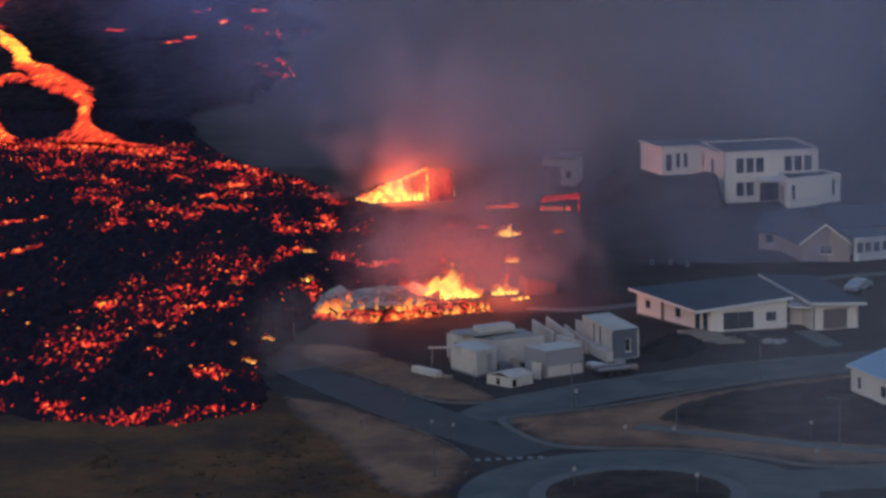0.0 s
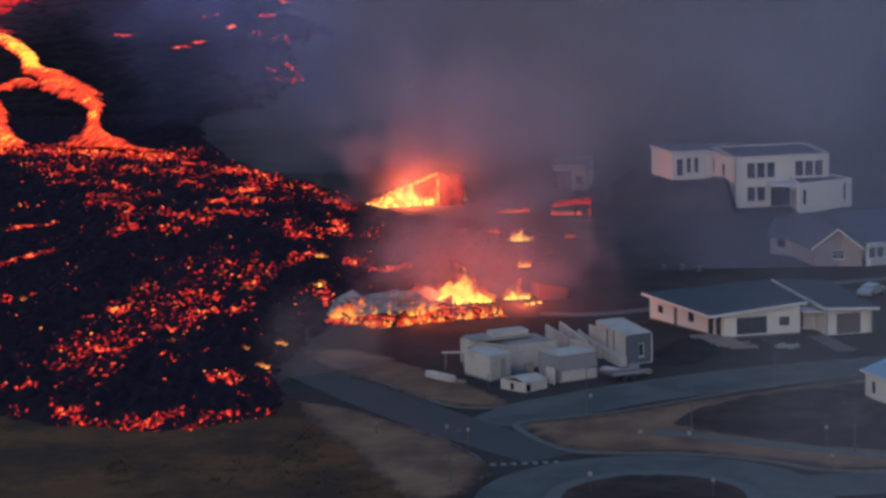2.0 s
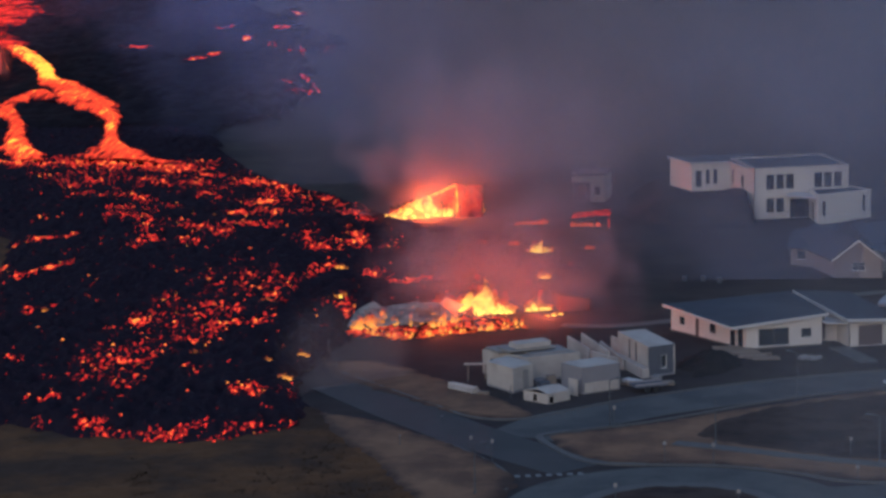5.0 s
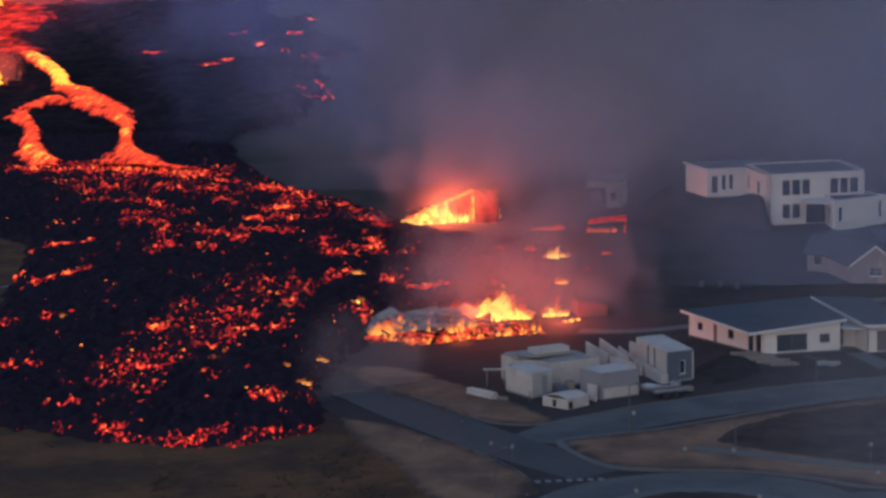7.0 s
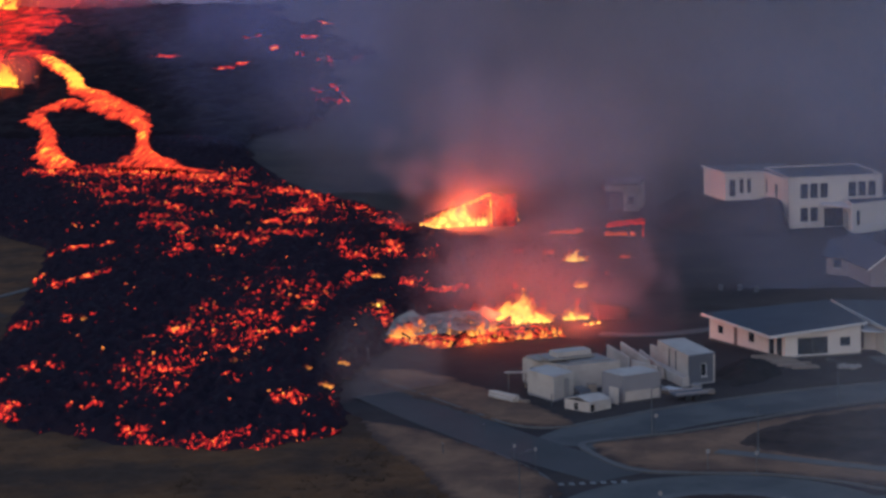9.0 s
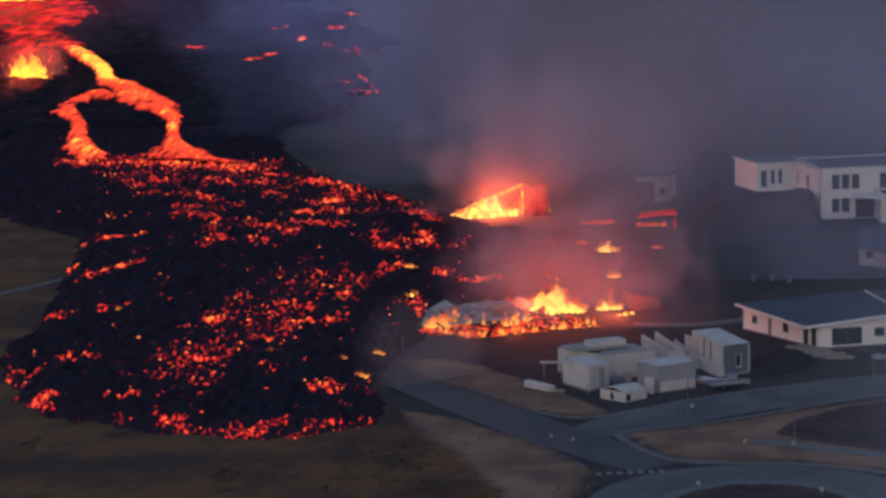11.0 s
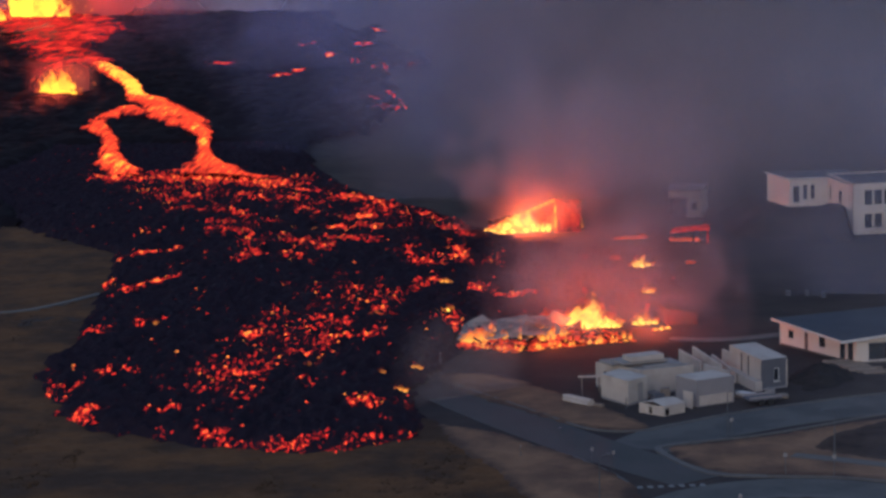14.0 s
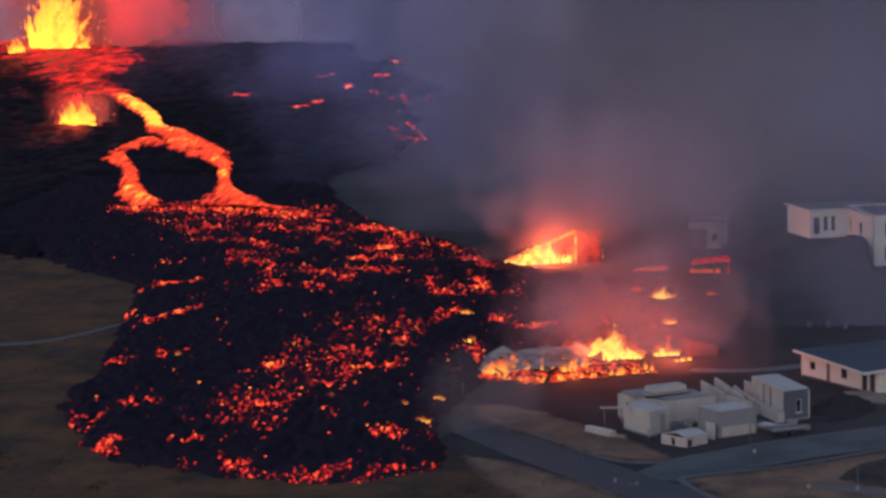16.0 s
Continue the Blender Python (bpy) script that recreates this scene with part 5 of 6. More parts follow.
# ---- brick house with a gable and a sunroom ----
def gable_house():
    h = thing("gable_house", 36, 350, 0, "brown brick house with a gabled dark roof", "house")
    p0, p1 = (32.5, 344.9), (38.3, 344.3)
    k = length(p0, p1)
    ops = [(2.1, 3.7, 0.9, 1.95)]
    wall(h, p0, p1, 0, 2.35, 2.35, BRICK_WALL, ops)
    window(h, p0, p1, *ops[0], bars=2, frame_mat=TRIM, cross=0.6)
    bm = fresh()
    tri = [along(p0, p1, 0, 0), along(p0, p1, k, 0), along(p0, p1, k / 2, 0)]
    pts = [(*tri[0], 2.353), (*tri[1], 2.353), (*tri[2], 4.6)]
    off = [(*along(p0, p1, u, 0.25), z) for u, z in ((0, 2.353), (k, 2.353), (k / 2, 4.6))]
    vs = [bm.verts.new(p) for p in pts + off]
    bm.faces.new(vs[:3])
    bm.faces.new(vs[3:][::-1])
    for i in range(3):
        bm.faces.new((vs[i], vs[(i + 1) % 3], vs[3 + (i + 1) % 3], vs[3 + i]))
    part("gable", finish(bm), BRICK_WALL, h)
    back = 14.5
    sx = -0.28
    far = lambda p: (p[0] + sx * back, p[1] + back)
    l0, r0, m0 = along(p0, p1, -0.35, -0.4), along(p0, p1, k + 0.35, -0.4), along(p0, p1, k / 2, -0.4)
    roof_sheet(h, [l0, m0, far(m0), far(l0)], [2.25, 4.78, 4.78, 2.25], 0.14, ROOF, label="dark tiled roof")
    roof_sheet(h, [m0, r0, far(r0), far(m0)], [4.78, 2.25, 2.25, 4.78], 0.14, ROOF, label="dark tiled roof")
    fascia(h, l0, m0, 2.25, 4.78, 0.22)
    fascia(h, m0, r0, 4.78, 2.25, 0.22)
    wall(h, far(p0), p0, 0, 2.3, 2.3, BRICK_WALL, [(6, 7.2, 0.9, 2.0)])
    window(h, far(p0), p0, 6, 7.2, 0.9, 2.0)
    wall(h, p1, far(p1), 0, 2.3, 2.3, BRICK_WALL)
    wall(h, far(p1), far(p0), 0, 2.3, 2.3, BRICK_WALL)
    # brick wing to the back
    w0, w1 = (27.8, 354.6), (30.6, 352.4)
    wall(h, w0, w1, 0, 2.3, 2.3, BRICK_WALL, [(1.0, 2.2, 0.9, 2.0)])
    window(h, w0, w1, 1.0, 2.2, 0.9, 2.0)
    wall(h, (28.8, 361), w0, 0, 2.3, 2.3, BRICK_WALL)
    roof_sheet(h, [(27.2, 354.4), (30.7, 351.7), (34.6, 360), (29.0, 362.4)], [2.35, 2.35, 4.4, 3.4], 0.14, ROOF, label="dark tiled roof")
    # sunroom
    s0, s1 = (38.9, 344.4), (43.6, 346.2)
    ops = [(0.3 + 1.15 * i, 1.3 + 1.15 * i, 0.95, 2.3) for i in range(4)]
    wall(h, s0, s1, 0, 2.75, 2.75, TRIM, ops, label="white sunroom front")
    for o in ops:
        window(h, s0, s1, *o, frame_mat=TRIM)
    s2, s3 = along(s0, s1, length(s0, s1), 4.5), along(s0, s1, 0, 4.5)
    wall(h, s1, s2, 0, 2.75, 2.75, TRIM)
    wall(h, s2, s3, 0, 2.75, 2.75, TRIM)
    roof_sheet(h, [along(s0, s1, -0.2, -0.25), along(s0, s1, length(s0, s1) + 0.2, -0.25), s2, s3], [2.9, 2.9, 3.4, 3.4], 0.12, ROOF, "sunroom_roof")
    fascia(h, along(s0, s1, -0.2, -0.25), along(s0, s1, length(s0, s1) + 0.2, -0.25), 2.9, 2.9, 0.16)
    # long wing behind
    roof_sheet(h, [(38, 352), (52, 356), (50, 364), (36, 360)], [3.0, 3.0, 4.4, 4.4], 0.14, ROOF, label="dark tiled roof")
    wall(h, (38.4, 352.6), (51.6, 356.6), 0, 2.85, 2.85, BRICK_WALL)


gable_house()


# ---- blue-roofed house ----
def blue_house():
    h = thing("blue_roofed_house", 36, 268, 0, "white house with a light blue sheet roof", "house")
    p0, p1 = (30.6, 271.6), (34.8, 261.0)
    k = length(p0, p1)
    ops = [(1.3, 2.1, 0.7, 1.9), (6.0, 7.2, 0.8, 1.9)]
    wall(h, p0, p1, 0, 2.65, 2.65, WHITE_WALL, ops)
    for o in ops:
        window(h, p0, p1, *o)
    q1, q0 = along(p0, p1, k, 9), along(p0, p1, 0, 9)
    wall(h, p1, q1, 0, 2.65, 2.65, WHITE_WALL)
    wall(h, q1, q0, 0, 2.65, 2.65, WHITE_WALL)
    wall(h, q0, p0, 0, 2.65, 2.65, WHITE_WALL)
    e0, e1 = along(p0, p1, -0.35, -0.35), along(p0, p1, k + 0.35, -0.35)
    m0, m1 = along(p0, p1, -0.35, 4.5), along(p0, p1, k + 0.35, 4.5)
    g0, g1 = along(p0, p1, -0.35, 9.35), along(p0, p1, k + 0.35, 9.35)
    roof_sheet(h, [e0, e1, m1, m0], [2.75, 2.75, 4.2, 4.2], 0.12, BLUE_ROOF, label="light blue roof sheet")
    roof_sheet(h, [m0, m1, g1, g0], [4.2, 4.2, 2.75, 2.75], 0.12, BLUE_ROOF, label="light blue roof sheet")
    fascia(h, e0, e1, 2.75, 2.75, 0.18)
    for i in range(1, 14):
        bm = fresh()
        a, c = along(p0, p1, k * i / 14, -0.33), along(p0, p1, k * i / 14, 4.4)
        slab(bm, a, c, 0, 4.7, -0.025, 0.025, 2.7, (2.8, 4.25))
        part("roof_rib", finish(bm), BLUE_ROOF, h)


blue_house()


# ---- pale house half lost in smoke ----
def hazy_house():
    h = thing("smoke_veiled_house", 3, 413, 0, "pale flat-roofed house half hidden in smoke, walls darkened to fade into it", "house")
    # Dull and dark wall materials stand in for part of the smoke's veil.
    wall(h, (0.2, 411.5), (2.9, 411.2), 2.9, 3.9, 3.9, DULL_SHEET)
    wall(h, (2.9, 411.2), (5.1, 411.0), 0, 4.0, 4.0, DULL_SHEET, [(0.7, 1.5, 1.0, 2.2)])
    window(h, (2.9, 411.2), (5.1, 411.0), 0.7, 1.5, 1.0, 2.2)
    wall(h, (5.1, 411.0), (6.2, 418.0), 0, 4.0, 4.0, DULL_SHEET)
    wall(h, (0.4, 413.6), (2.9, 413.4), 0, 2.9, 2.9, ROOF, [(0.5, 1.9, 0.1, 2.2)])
    roof_sheet(h, [(0.0, 411.2), (5.3, 410.8), (6.4, 418.3), (0.6, 418.6)], [4.12] * 4, 0.14, ROOF)


hazy_house()


# ---- building site: cabins, modules and stacked goods ----
def cabin(name, label, foot, high, faces, openings=None, roof=None, category="site cabin", group="site cabins"):
    """A cabin on four plan corners (left, front, right, back), its faces in order left-front, right-front, right-back, left-back."""
    cx, cy = sum(p[0] for p in foot) / 4, sum(p[1] for p in foot) / 4
    c = thing(name, cx, cy, 0, label, category, group)
    for i in range(4):
        a, b2 = foot[i], foot[(i + 1) % 4]
        ops = (openings or {}).get(i, [])
        wall(c, a, b2, 0.12, high, high, faces[i], ops, 0.12)
        for o in ops:
            window(c, a, b2, *o, frame_mat=TRIM if faces[i] is DARK_SHEET else FRAME)
        bm = fresh()
        slab(bm, a, b2, -0.03, length(a, b2) + 0.03, -0.04, 0.1, high - 0.14, high + 0.05)
        part("top_rail", finish(bm), faces[i], c)
        bm = fresh()
        slab(bm, a, b2, -0.02, length(a, b2) + 0.02, -0.02, 0.1, 0.0, 0.2)
        part("bottom_rail", finish(bm), GREY_SHEET, c)
        bm = fresh()
        slab(bm, a, b2, -0.04, 0.12, -0.045, 0.11, 0.2, high - 0.1)
        part("corner_post", finish(bm), faces[i], c)
    roof_sheet(c, [foot[0], foot[1], foot[2], foot[3]], [high + 0.06] * 4, 0.1, roof or WHITE_SHEET)
    return c


W, G2, D2 = WHITE_SHEET, GREY_SHEET, DARK_SHEET
front = cabin("site_cabin", "white box-shaped site cabin on dark gravel", [(-9.2, 284.5), (-6.5, 280.6), (-4.5, 283.2), (-7.2, 287.0)], 2.55, [W, W, W, W])
bm = fresh()
slab(bm, (-6.5, 280.6), (-4.5, 283.2), 1.7, 2.5, -0.05, -0.003, 0.2, 2.1)
part("door", finish(bm), DULL_SHEET, front, "dull closed door")
grey = cabin("grey_cabin", "grey cabin with a pale lower front and a white roof", [(-1.5, 282.4), (0.6, 279.6), (4.4, 282.0), (2.4, 284.9)], 2.75, [G2, G2, G2, G2])
bm = fresh()
slab(bm, (0.6, 279.6), (4.4, 282.0), 0.2, 4.3, -0.1, -0.03, 0.15, 1.15)
part("lower_panel", finish(bm), W, grey, "pale lower panel")
tower = cabin("tall_cabin", "tall white cabin with a dark grey gable end", [(4.6, 296.0), (7.6, 287.5), (10.3, 289.1), (7.4, 297.3)], 3.2, [W, D2, W, W], {0: [(3.0, 3.5, 0.9, 3.0), (4.9, 5.4, 0.9, 3.0)], 1: [(1.5, 2.2, 0.8, 2.2)]})
bm = fresh()
slab(bm, (4.6, 296.0), (7.6, 287.5), 1.0, 9.3, -0.9, -0.1, 0.0, 1.05)
part("ramp_wall", finish(bm), W, tower, "low white wall along the cabin")
long_mod = cabin("site_module", "long white flat-roofed module with stacked roof slabs", [(-9.8, 290.4), (-5.0, 285.9), (0.4, 288.4), (-4.4, 293.2)], 2.6, [W, W, W, W], {0: [(1.0, 1.5, 1.0, 1.8), (2.2, 2.7, 1.0, 1.8)]}, DULL_SHEET)
for i, (u0, u1, v0, v1, z0, z1) in enumerate(((0.2, 5.0, 0.3, 3.2, 2.7, 2.95), (0.8, 6.2, 1.6, 4.6, 2.99, 3.2), (1.8, 5.8, 2.6, 4.4, 3.23, 3.75))):
    bm = fresh()
    slab(bm, (-9.8, 290.4), (-4.4, 293.2), u0, u1, -v1, -v0, z0, z1)
    part("roof_slab", finish(bm), DULL_SHEET if i < 2 else W, long_mod)
bm = fresh()
slab(bm, (-5.0, 285.9), (0.4, 288.4), 0.6, 5.2, 0.6, 4.0, 2.68, 2.8)
part("roof_slab", finish(bm), DULL_SHEET, long_mod)


def wall_panel(p0, p1, h0, h1):
    bm = fresh()
    slab(bm, p0, p1, 0, length(p0, p1), 0, 0.22, 0, (h0, h1))
    tagged(link_mesh("wall_panel", finish(bm, 0.02), W), "white prefabricated wall panel standing on edge", "panel", "wall panels")


for p0, p1, h0, h1 in (((-0.9, 297.8), (1.3, 293.2), 2.5, 2.0), ((0.6, 298.3), (3.4, 292.0), 2.7, 1.9), ((2.6, 296.8), (4.9, 291.2), 2.1, 1.3), ((3.8, 298.0), (4.7, 296.2), 2.4, 2.4), ((1.6, 293.4), (4.3, 291.4), 1.7, 1.3)):
    wall_panel(p0, p1, h0, h1)


def tent_shed():
    s = thing("low_shed", -3, 277, 0, "low white shed with a shallow pitched cover", "shed")
    foot = [(-5.4, 277.5), (-2.9, 275.3), (-0.7, 277.4), (-3.2, 279.5)]
    ops = {0: [(1.3, 1.8, 0.1, 0.8)], 1: [(0.2, 0.8, 0.05, 0.8)]}
    for i in range(4):
        wall(s, foot[i], foot[(i + 1) % 4], 0, 1.0, 1.0, W, ops.get(i, []), 0.1)
    a, b2, c, d = foot
    m0, m1 = Vector(a).lerp(Vector(b2), 0.55), Vector(d).lerp(Vector(c), 0.55)
    roof_sheet(s, [a, tuple(m0), tuple(m1), d], [1.05, 1.45, 1.45, 1.05], 0.06, W, "cover")
    roof_sheet(s, [tuple(m0), b2, c, tuple(m1)], [1.45, 1.05, 1.05, 1.45], 0.06, W, "cover")


tent_shed()
bm = fresh()
slab(bm, (-0.85, 279.9), (0.05, 278.9), 0, 1.35, 0, 0.1, 0, 1.7)
tagged(link_mesh("door_panel", finish(bm, 0.01), W), "white door panel leaning upright by the cabin", "panel", "wall panels")


def pipe_bundle():
    b = thing("pipe_bundle", -11.3, 281.3, 0, "bundle of wrapped pale pipes on the verge", "pipes")
    p0, p1 = Vector((-12.9, 283.0, 0)), Vector((-10.3, 280.2, 0))
    for i, (v, z) in enumerate(((-0.35, 0.3), (0.0, 0.3), (0.35, 0.3), (-0.18, 0.62), (0.18, 0.62))):
        bm = fresh()
        d = (p1 - p0).normalized()
        c = (p0 + p1) / 2 + Vector((-d.y, d.x, 0)) * v + Vector((0, 0, z))
        bmesh.ops.create_cone(bm, cap_ends=True, segments=12, radius1=0.19, radius2=0.19, depth=(p1 - p0).length + 0.3 * (i % 2), matrix=Matrix.Translation(c) @ d.to_track_quat("Z", "Y").to_matrix().to_4x4())
        part("pipe", bm, W, b)
    bm = fresh()
    slab(bm, p0.xy, p1.xy, 0.5, 0.65, -0.6, 0.6, 0, 0.1)
    slab(bm, p0.xy, p1.xy, 3.0, 3.15, -0.6, 0.6, 0, 0.1)
    part("bearer", finish(bm), TIMBER, b)
    bm = fresh()
    slab(bm, (-10.4, 280.6), (-8.8, 279.8), 0, 1.5, -0.3, 0.3, 0, 0.35)
    part("crate", finish(bm), TIMBER, b)


pipe_bundle()


def flat_trailer(x, y, rz, long, label):
    t = thing("flat_trailer", 0, 0, 0, label, "trailer", "site trailers")
    bm = fresh()
    box(bm, -long / 2, long / 2, -0.9, 0.9, 0.55, 0.72)
    part("deck", finish(bm, 0.02), D2, t)
    for sy in (-0.88, 0.88):
        bm = fresh()
        box(bm, -long / 2, long / 2, sy - 0.03, sy + 0.03, 0.725, 0.95)
        part("side_board", finish(bm), G2, t)
    for sx in (-0.5, 0.5):
        for sy in (-0.95, 0.95):
            bm = fresh()
            bmesh.ops.create_cone(bm, cap_ends=True, segments=16, radius1=0.32, radius2=0.32, depth=0.22, matrix=pose(sx, sy, 0.32, 90, 0, 0))
            part("wheel", bm, TYRE, t)
    bm = fresh()
    box(bm, long / 2, long / 2 + 1.2, -0.06, 0.06, 0.5, 0.6)
    part("drawbar", finish(bm), STEEL, t)
    t.matrix_basis = pose(x, y, 0, 0, 0, rz)


flat_trailer(7.3, 281.2, 22, 3.6, "grey flat trailer parked by the cabins")


def pallet_stack():
    p = thing("pallet_stack", 5.8, 283.6, 0, "stack of pale boards on pallets", "boards")
    for i in range(4):
        bm = fresh()
        slab(bm, (4.8, 284.6), (7.4, 282.4), 0.1 * i, 3.0 - 0.15 * i, -0.5, 0.5, 0.02 + 0.16 * i, 0.15 + 0.16 * i)
        part("board_layer", finish(bm, 0.01), TRIM if i > 1 else TIMBER, p)


pallet_stack()


def plank_pile(x, y, rz):
    p = thing("plank", x, y, 0, "long pale plank lying across the rubble", "plank")
    bm = fresh()
    box(bm, x - 1.3, x + 1.3, y - 0.15, y + 0.15, 1.6, 1.75)
    part("board", finish(bm), W, p)
    for dx in (-0.9, 0.9):
        bm = fresh()
        box(bm, x + dx - 0.06, x + dx + 0.06, y - 0.1, y + 0.1, 0, 1.6)
        part("trestle", finish(bm), TIMBER, p)


plank_pile(-10.4, 287.6, 0)


def crate(x, y, rz, w, d, h, mat, label):
    t = thing("crate", 0, 0, 0, label, "crate", "site clutter")
    bm = fresh()
    box(bm, -w / 2, w / 2, -d / 2, d / 2, 0.1, h)
    part("body", finish(bm, 0.02), mat, t)
    for sx in (-1, 1):
        bm = fresh()
        box(bm, sx * w * 0.35 - 0.06, sx * w * 0.35 + 0.06, -d / 2, d / 2, 0, 0.1)
        part("skid", finish(bm), TIMBER, t)
    bm = fresh()
    box(bm, -w / 2 - 0.02, w / 2 + 0.02, -0.05, 0.05, h + 0.002, h + 0.03)
    part("strap", finish(bm), FRAME, t)
    t.matrix_basis = pose(x, y, 0, 0, 0, rz)


crate(-3.4, 282.6, 30, 1.2, 0.8, 0.8, DARK_SHEET, "dark crate between the cabins")
crate(-2.6, 284.2, 10, 0.9, 0.9, 1.1, TIMBER, "timber crate between the cabins")
crate(-4.0, 284.9, 50, 1.4, 0.7, 0.6, GREY_SHEET, "grey crate between the cabins")
crate(9.2, 283.4, 15, 1.6, 0.9, 0.5, TIMBER, "low timber crate by the trailer")
crate(8.3, 285.3, 70, 1.1, 0.8, 0.7, DULL_SHEET, "pale crate behind the trailer")


def marker_post(x, y, high):
    t = thing("marker_post", x, y, 0, "thin dark post standing in the gravel", "post", "marker posts")
    bm = fresh()
    bmesh.ops.create_cone(bm, cap_ends=True, segments=8, radius1=0.05, radius2=0.04, depth=high, matrix=pose(x, y, high / 2))
    part("pole", bm, STEEL, t)
    bm = fresh()
    bmesh.ops.create_cone(bm, cap_ends=True, segments=8, radius1=0.07, radius2=0.07, depth=0.08, matrix=pose(x, y, high))
    part("cap", bm, GREY_SHEET, t)


for x, y, h in ((-11.2, 282.6, 1.7), (-6.7, 278.6, 1.2), (-27.2, 303.0, 1.3), (-16.8, 257.5, 1.2), (-13.2, 266.4, 1.0)):
    marker_post(x, y, h)


# ---- parked car ----
def car(x, y, rz):
    c = thing("car", 0, 0, 0, "silver car parked behind the bungalow", "car")
    prof = [(-2.1, 0.35), (-2.15, 0.75), (-1.95, 0.95), (-1.5, 1.0), (-0.95, 1.42), (0.75, 1.45), (1.25, 1.05), (2.0, 0.9), (2.15, 0.6), (2.1, 0.35)]
    bm = fresh()
    rows = [[bm.verts.new((px, sy * (0.86 if pz < 1.1 else 0.7), pz)) for px, pz in prof] for sy in (-1, 1)]
    bm.faces.new(rows[0])
    bm.faces.new(rows[1][::-1])
    for i in range(len(prof)):
        j = (i + 1) % len(prof)
        bm.faces.new((rows[0][i], rows[1][i], rows[1][j], rows[0][j]))
    part("body", finish(bm, 0.05), CAR_PAINT, c)
    for sy in (-1, 1):
        bm = fresh()
        vs = [bm.verts.new((px, sy * py, pz)) for px, py, pz in ((-1.3, 0.85, 1.02), (1.0, 0.85, 1.05), (0.65, 0.74, 1.38), (-0.85, 0.74, 1.36))]
        vo = [bm.verts.new((v.co.x, v.co.y + sy * 0.03, v.co.z)) for v in vs]
        bm.faces.new(vs)
        bm.faces.new(vo)
        for i in range(4):
            bm.faces.new((vs[i], vs[(i + 1) % 4], vo[(i + 1) % 4], vo[i]))
        part("side_window", finish(bm), GLASS, c)
        for sx in (-1.3, 1.3):
            bm = fresh()
            bmesh.ops.create_cone(bm, cap_ends=True, segments=18, radius1=0.32, radius2=0.32, depth=0.22, matrix=pose(sx, sy * 0.8, 0.32, 90, 0, 0))
            wh = part("wheel", bm, TYRE, c)
            bm = fresh()
            bmesh.ops.create_cone(bm, cap_ends=True, segments=14, radius1=0.19, radius2=0.17, depth=0.05, matrix=pose(sx, sy * 0.92, 0.32, 90, 0, 0))
            part("rim", bm, STEEL, wh)
    c.matrix_basis = pose(x, y, 0.04, 0, 0, rz)


car(37.2, 324.6, 58)


def soil_heap():
    def high(x, y):
        d = np.hypot((x - 14.2) / 3.4, (y - 294.2 - 0.5 * (x - 14.2)) / 6.5) + (fbm(x * 0.5, y * 0.4, 3) - 0.5) * 0.5
        return -0.1 + 1.5 * np.clip(1 - d, 0, 1) ** 0.8 + (fbm(x * 1.6, y * 1.6, 3) - 0.5) * 0.5 * np.clip(1.2 - d, 0, 1)

    heap = grid_mesh("soil_heap", np.arange(9.5, 19, 0.22), np.arange(285, 304, 0.22), high, DARK_SOIL, keep=lambda x, y: high(x, y) > -0.12)
    tagged(heap, "dark heap of excavated soil beside the modules", "soil heap")


DARK_SOIL = surface("excavated_soil", (0.022, 0.019, 0.019), 0.95, 0.5, 0.5, 4.0, 0.6, patch=(0.03, 0.025, 0.022), patch_scale=0.4)
soil_heap()


# ---- street lamps, signs, posts ----
def lamp_post(high):
    t = thing("street_lamp", 0, 0, 0, "slim grey street lamp with a short arm", "street lamp", "street lamps")
    bm = fresh()
    bmesh.ops.create_cone(bm, cap_ends=True, segments=10, radius1=0.065, radius2=0.04, depth=high, matrix=pose(0, 0, high / 2))
    part("pole", bm, STEEL, t)
    bm = fresh()
    bmesh.ops.create_cone(bm, cap_ends=True, segments=8, radius1=0.045, radius2=0.035, depth=0.9, matrix=pose(0.42, 0, high + 0.05, 0, 80, 0))
    part("arm", bm, STEEL, t)
    bm = fresh()
    box(bm, 0.7, 1.3, -0.13, 0.13, high + 0.05, high + 0.19)
    part("lantern", finish(bm, 0.03), STEEL, t)
    bm = fresh()
    bmesh.ops.create_cone(bm, cap_ends=True, segments=10, radius1=0.14, radius2=0.12, depth=0.5, matrix=pose(0, 0, 0.25))
    part("base", bm, STEEL, t)
    return t


first = lamp_post(4.6)
first.matrix_basis = pose(22.1, 277.0, 0, 0, 0, 150)
for x, y, rz in ((3.1, 265.2, 20), (12.8, 256.9, 200), (27.1, 248.6, 170), (-9.2, 239.0, 30)):
    copy_thing(first, pose(x, y, 0, 0, 0, rz))


def road_sign(x, y, rz, plate, label):
    t = thing("road_sign", 0, 0, 0, label, "road sign", "road signs")
    bm = fresh()
    bmesh.ops.create_cone(bm, cap_ends=True, segments=8, radius1=0.035, radius2=0.035, depth=2.1, matrix=pose(0, 0, 1.05))
    part("post", bm, STEEL, t)
    bm = fresh()
    if plate == "round":
        bmesh.ops.create_cone(bm, cap_ends=True, segments=20, radius1=0.19, radius2=0.19, depth=0.03, matrix=pose(0, -0.05, 1.9, 90, 0, 0))
    else:
        box(bm, -0.17, 0.17, -0.07, -0.04, 1.7, 2.05)
    part("plate", finish(bm), DULL_SHEET, t)
    t.matrix_basis = pose(x, y, 0, 0, 0, rz)


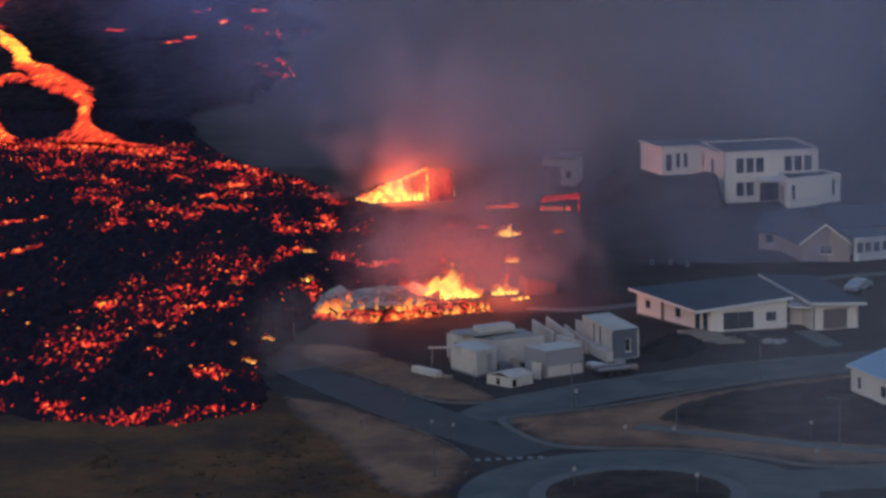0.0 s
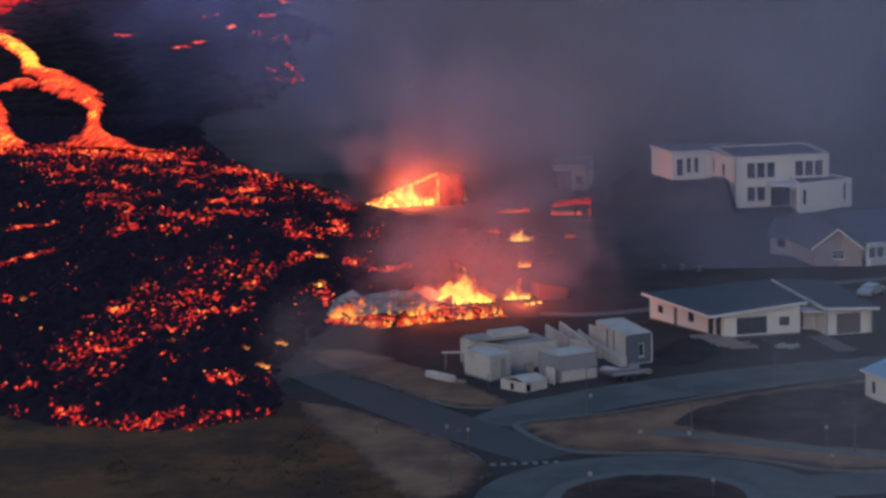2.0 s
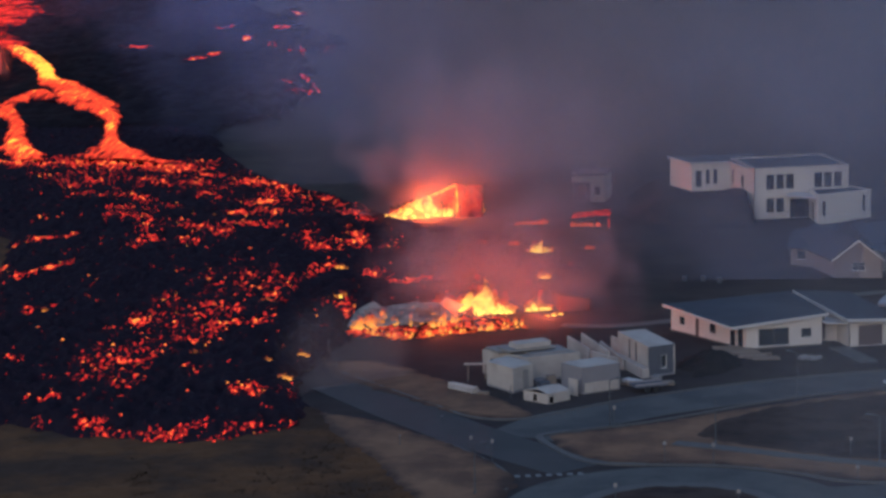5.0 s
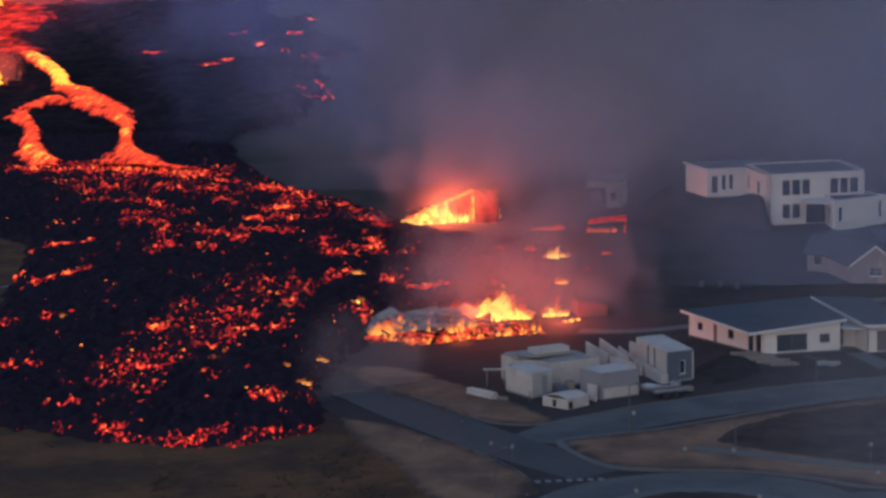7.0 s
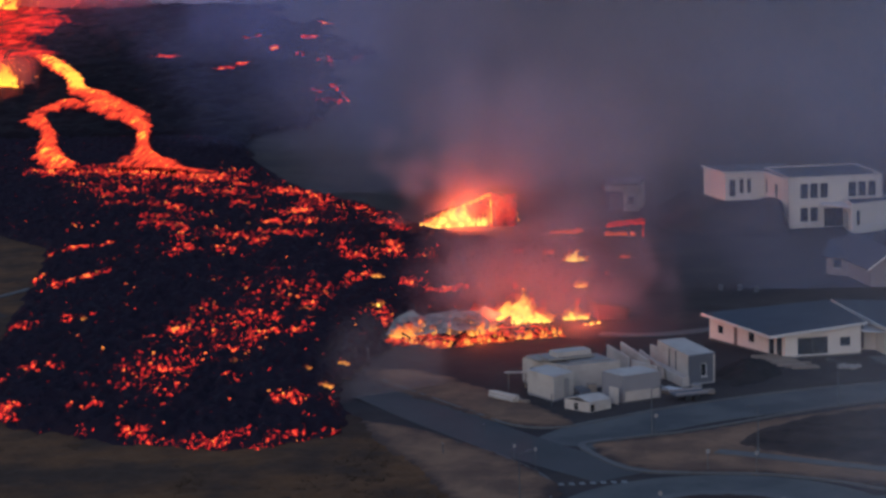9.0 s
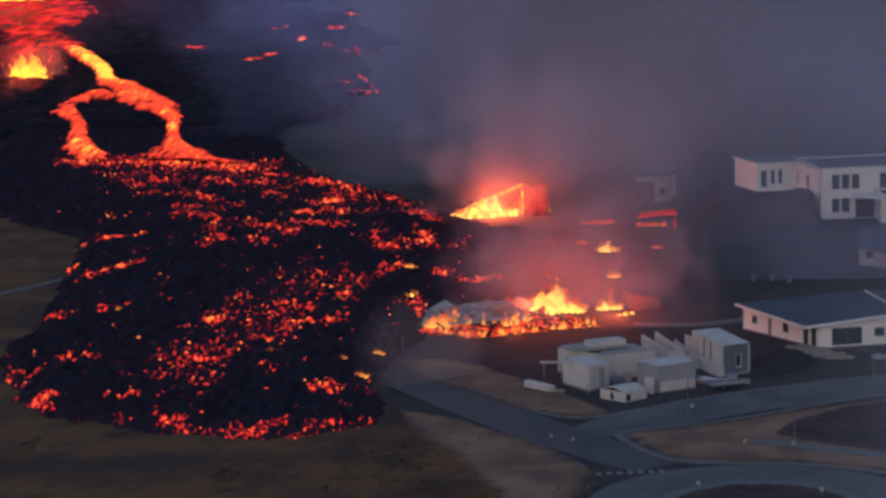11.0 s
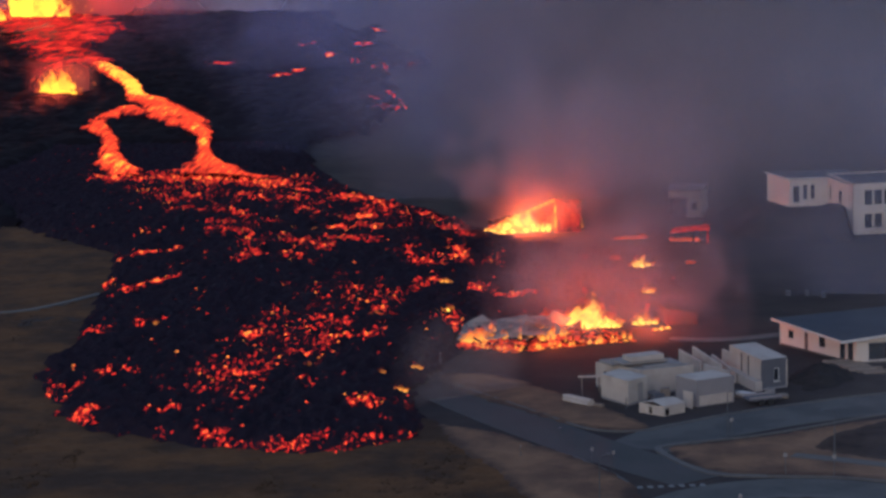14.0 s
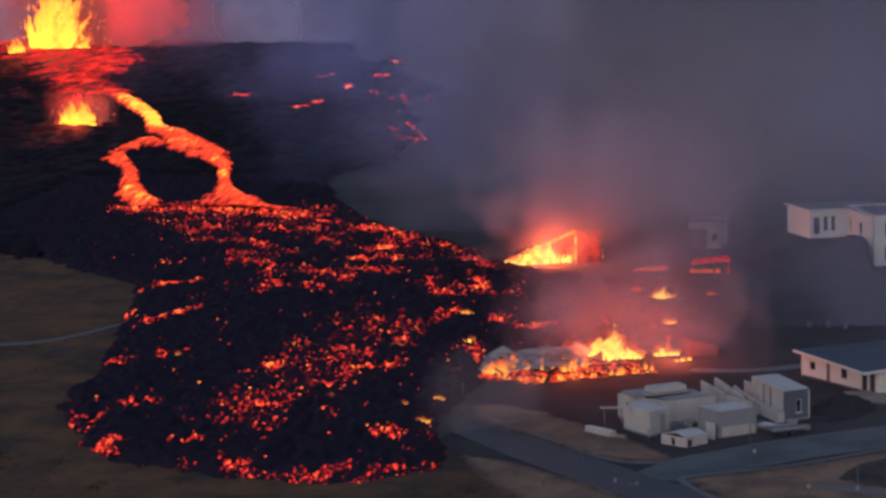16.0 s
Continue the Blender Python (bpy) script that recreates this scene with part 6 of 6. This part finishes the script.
for x, y, rz, plate in ((-10.0, 253.4, 40, "square"), (-8.0, 252.0, 40, "square"), (3.0, 235.2, 0, "square"), (13.4, 232.6, 0, "square"), (7.8, 250.4, 0, "square"), (24.3, 240.6, -20, "round"), (24.8, 251.2, 0, "round"), (12.2, 249.6, 0, "square")):
    road_sign(x, y, rz, plate, "small pale road sign on a steel post")
road_sign(3.5, 265.4, 10, "square", "small street name sign on a steel post")


def utility_box(x, y):
    t = thing("utility_box", x, y, 0, "small pale utility cabinet beside the street", "utility box", "utility boxes")
    bm = fresh()
    box(bm, x - 0.28, x + 0.28, y - 0.18, y + 0.18, 0, 0.6)
    part("body", finish(bm, 0.03), DARK_SHEET, t)
    bm = fresh()
    box(bm, x - 0.31, x + 0.31, y - 0.21, y + 0.21, 0.603, 0.65)
    part("lid", finish(bm), DARK_SHEET, t)


for x, y in ((13.8, 343.9), (16.1, 343.7), (18.1, 342.3)):
    utility_box(x, y)


# ---- smoke ----
def smoke(x, y, z, wide, high, material_, label, rz=0.0, bulge=6.0):
    """A billowing sheet of smoke, curved and uneven, standing in the air."""
    k, m = 36, 20
    verts, faces, uv = [], [], []
    for j in range(m + 1):
        for i in range(k + 1):
            s, t = i / k, j / m
            dy = bulge * (math.sin(3.1 * s + x) + 0.6 * math.sin(5.0 * t + 2 * s + y)) * 0.5
            verts.append((wide * (s - 0.5), dy, high * t))
            uv.append((s, t))
    for j in range(m):
        for i in range(k):
            a = j * (k + 1) + i
            faces.append((a, a + 1, a + k + 2, a + k + 1))
    me = bpy.data.meshes.new("smoke")
    me.from_pydata(verts, [], faces)
    layer = me.uv_layers.new(name="UVMap")
    for loop in me.loops:
        layer.data[loop.index].uv = uv[loop.vertex_index]
    me.materials.append(material_)
    me.polygons.foreach_set("use_smooth", [True] * len(me.polygons))
    ob = new("smoke", me)
    ob.matrix_basis = pose(x, y, z, 0, 0, rz)
    return tagged(ob, label, "smoke", "smoke banks", "stuff")


AIR = smoke_material("thin_air_smoke", (0.36, 0.345, 0.37), 0.3, 0.03, 5.0, 0.1, 0.7)
THIN = smoke_material("thin_smoke", (0.34, 0.365, 0.5), 0.3, 0.035, 1.0, -0.05, 0.45)
BANK = smoke_material("smoke_bank", (0.5, 0.43, 0.5), 0.27, 0.02, 2.0, 0.0, 0.5)
DEEP = smoke_material("deep_smoke", (0.15, 0.16, 0.212), 0.22, 0.012, 3.0, -0.1, 0.42)
FAR = smoke_material("far_smoke", (0.105, 0.11, 0.145), 0.66, 0.01, 6.0, -0.2, 0.4)
GAS = smoke_material("vent_gas", (0.7, 0.58, 0.7), 0.9, 0.016, 7.0, 0.05, 0.65)
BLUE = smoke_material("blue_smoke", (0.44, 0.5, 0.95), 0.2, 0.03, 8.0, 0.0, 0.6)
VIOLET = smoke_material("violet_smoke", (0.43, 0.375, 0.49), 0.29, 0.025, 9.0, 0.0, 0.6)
# The fountains' red glow is put into this gas's own colour.
GLOW_RED_GAS = smoke_material("glow_red_gas", (0.7, 0.17, 0.13), 0.8, 0.03, 3.5, -0.3, 0.45)
FLANK = smoke_material("flank_smoke", (0.37, 0.3, 0.3), 0.24, 0.12, 6.6, -0.1, 0.5)
# Part of the firelight on this smoke is put into its reddish colour.
FIRE_TINTED = smoke_material("fire_tinted_smoke", (0.35, 0.2, 0.235), 0.36, 0.1, 4.5, 0.05, 0.55)
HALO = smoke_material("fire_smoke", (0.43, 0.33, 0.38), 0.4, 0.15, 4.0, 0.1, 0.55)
smoke(42, 222, -14, 110, 52, AIR, "faint haze over the streets", 0, 2)
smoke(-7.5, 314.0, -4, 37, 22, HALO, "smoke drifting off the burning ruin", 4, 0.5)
smoke(-9.5, 328.5, -6, 38, 24, FIRE_TINTED, "smoke rolling up behind the burning ruin, its colour reddened for firelight", -3, 1.5)
smoke(-23.5, 286, -9, 22, 21, FLANK, "thin smoke off the flank of the lava", 35, 1)
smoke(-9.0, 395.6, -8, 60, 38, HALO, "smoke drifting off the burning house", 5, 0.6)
smoke(54, 345, -30, 140, 90, THIN, "smoke haze behind the bungalow", 0, 2)
smoke(12, 384, -5, 100, 60, BANK, "smoke drifting between the houses", 0, 3)
smoke(66, 425, -8, 250, 104, DEEP, "smoke bank behind the houses", -6, 8)
smoke(110, 740, -6, 520, 190, FAR, "deep smoke over the plain", -8, 30)
smoke(-190, 834, -52, 420, 230, GAS, "smoke and gas beyond the vents", 0, 1)
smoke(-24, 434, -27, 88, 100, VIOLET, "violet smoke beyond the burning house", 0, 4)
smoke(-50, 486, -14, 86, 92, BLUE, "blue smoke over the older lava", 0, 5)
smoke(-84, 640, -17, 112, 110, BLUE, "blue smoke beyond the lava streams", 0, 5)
smoke(-162, 814, -30, 92, 94, GLOW_RED_GAS, "gas behind the lava fountain, coloured red for its glow", 0, 2)
smoke(-127.3, 593, -4, 20, 16, GLOW_RED_GAS, "gas at the lower vent, coloured red for its glow", 0, 0.6)
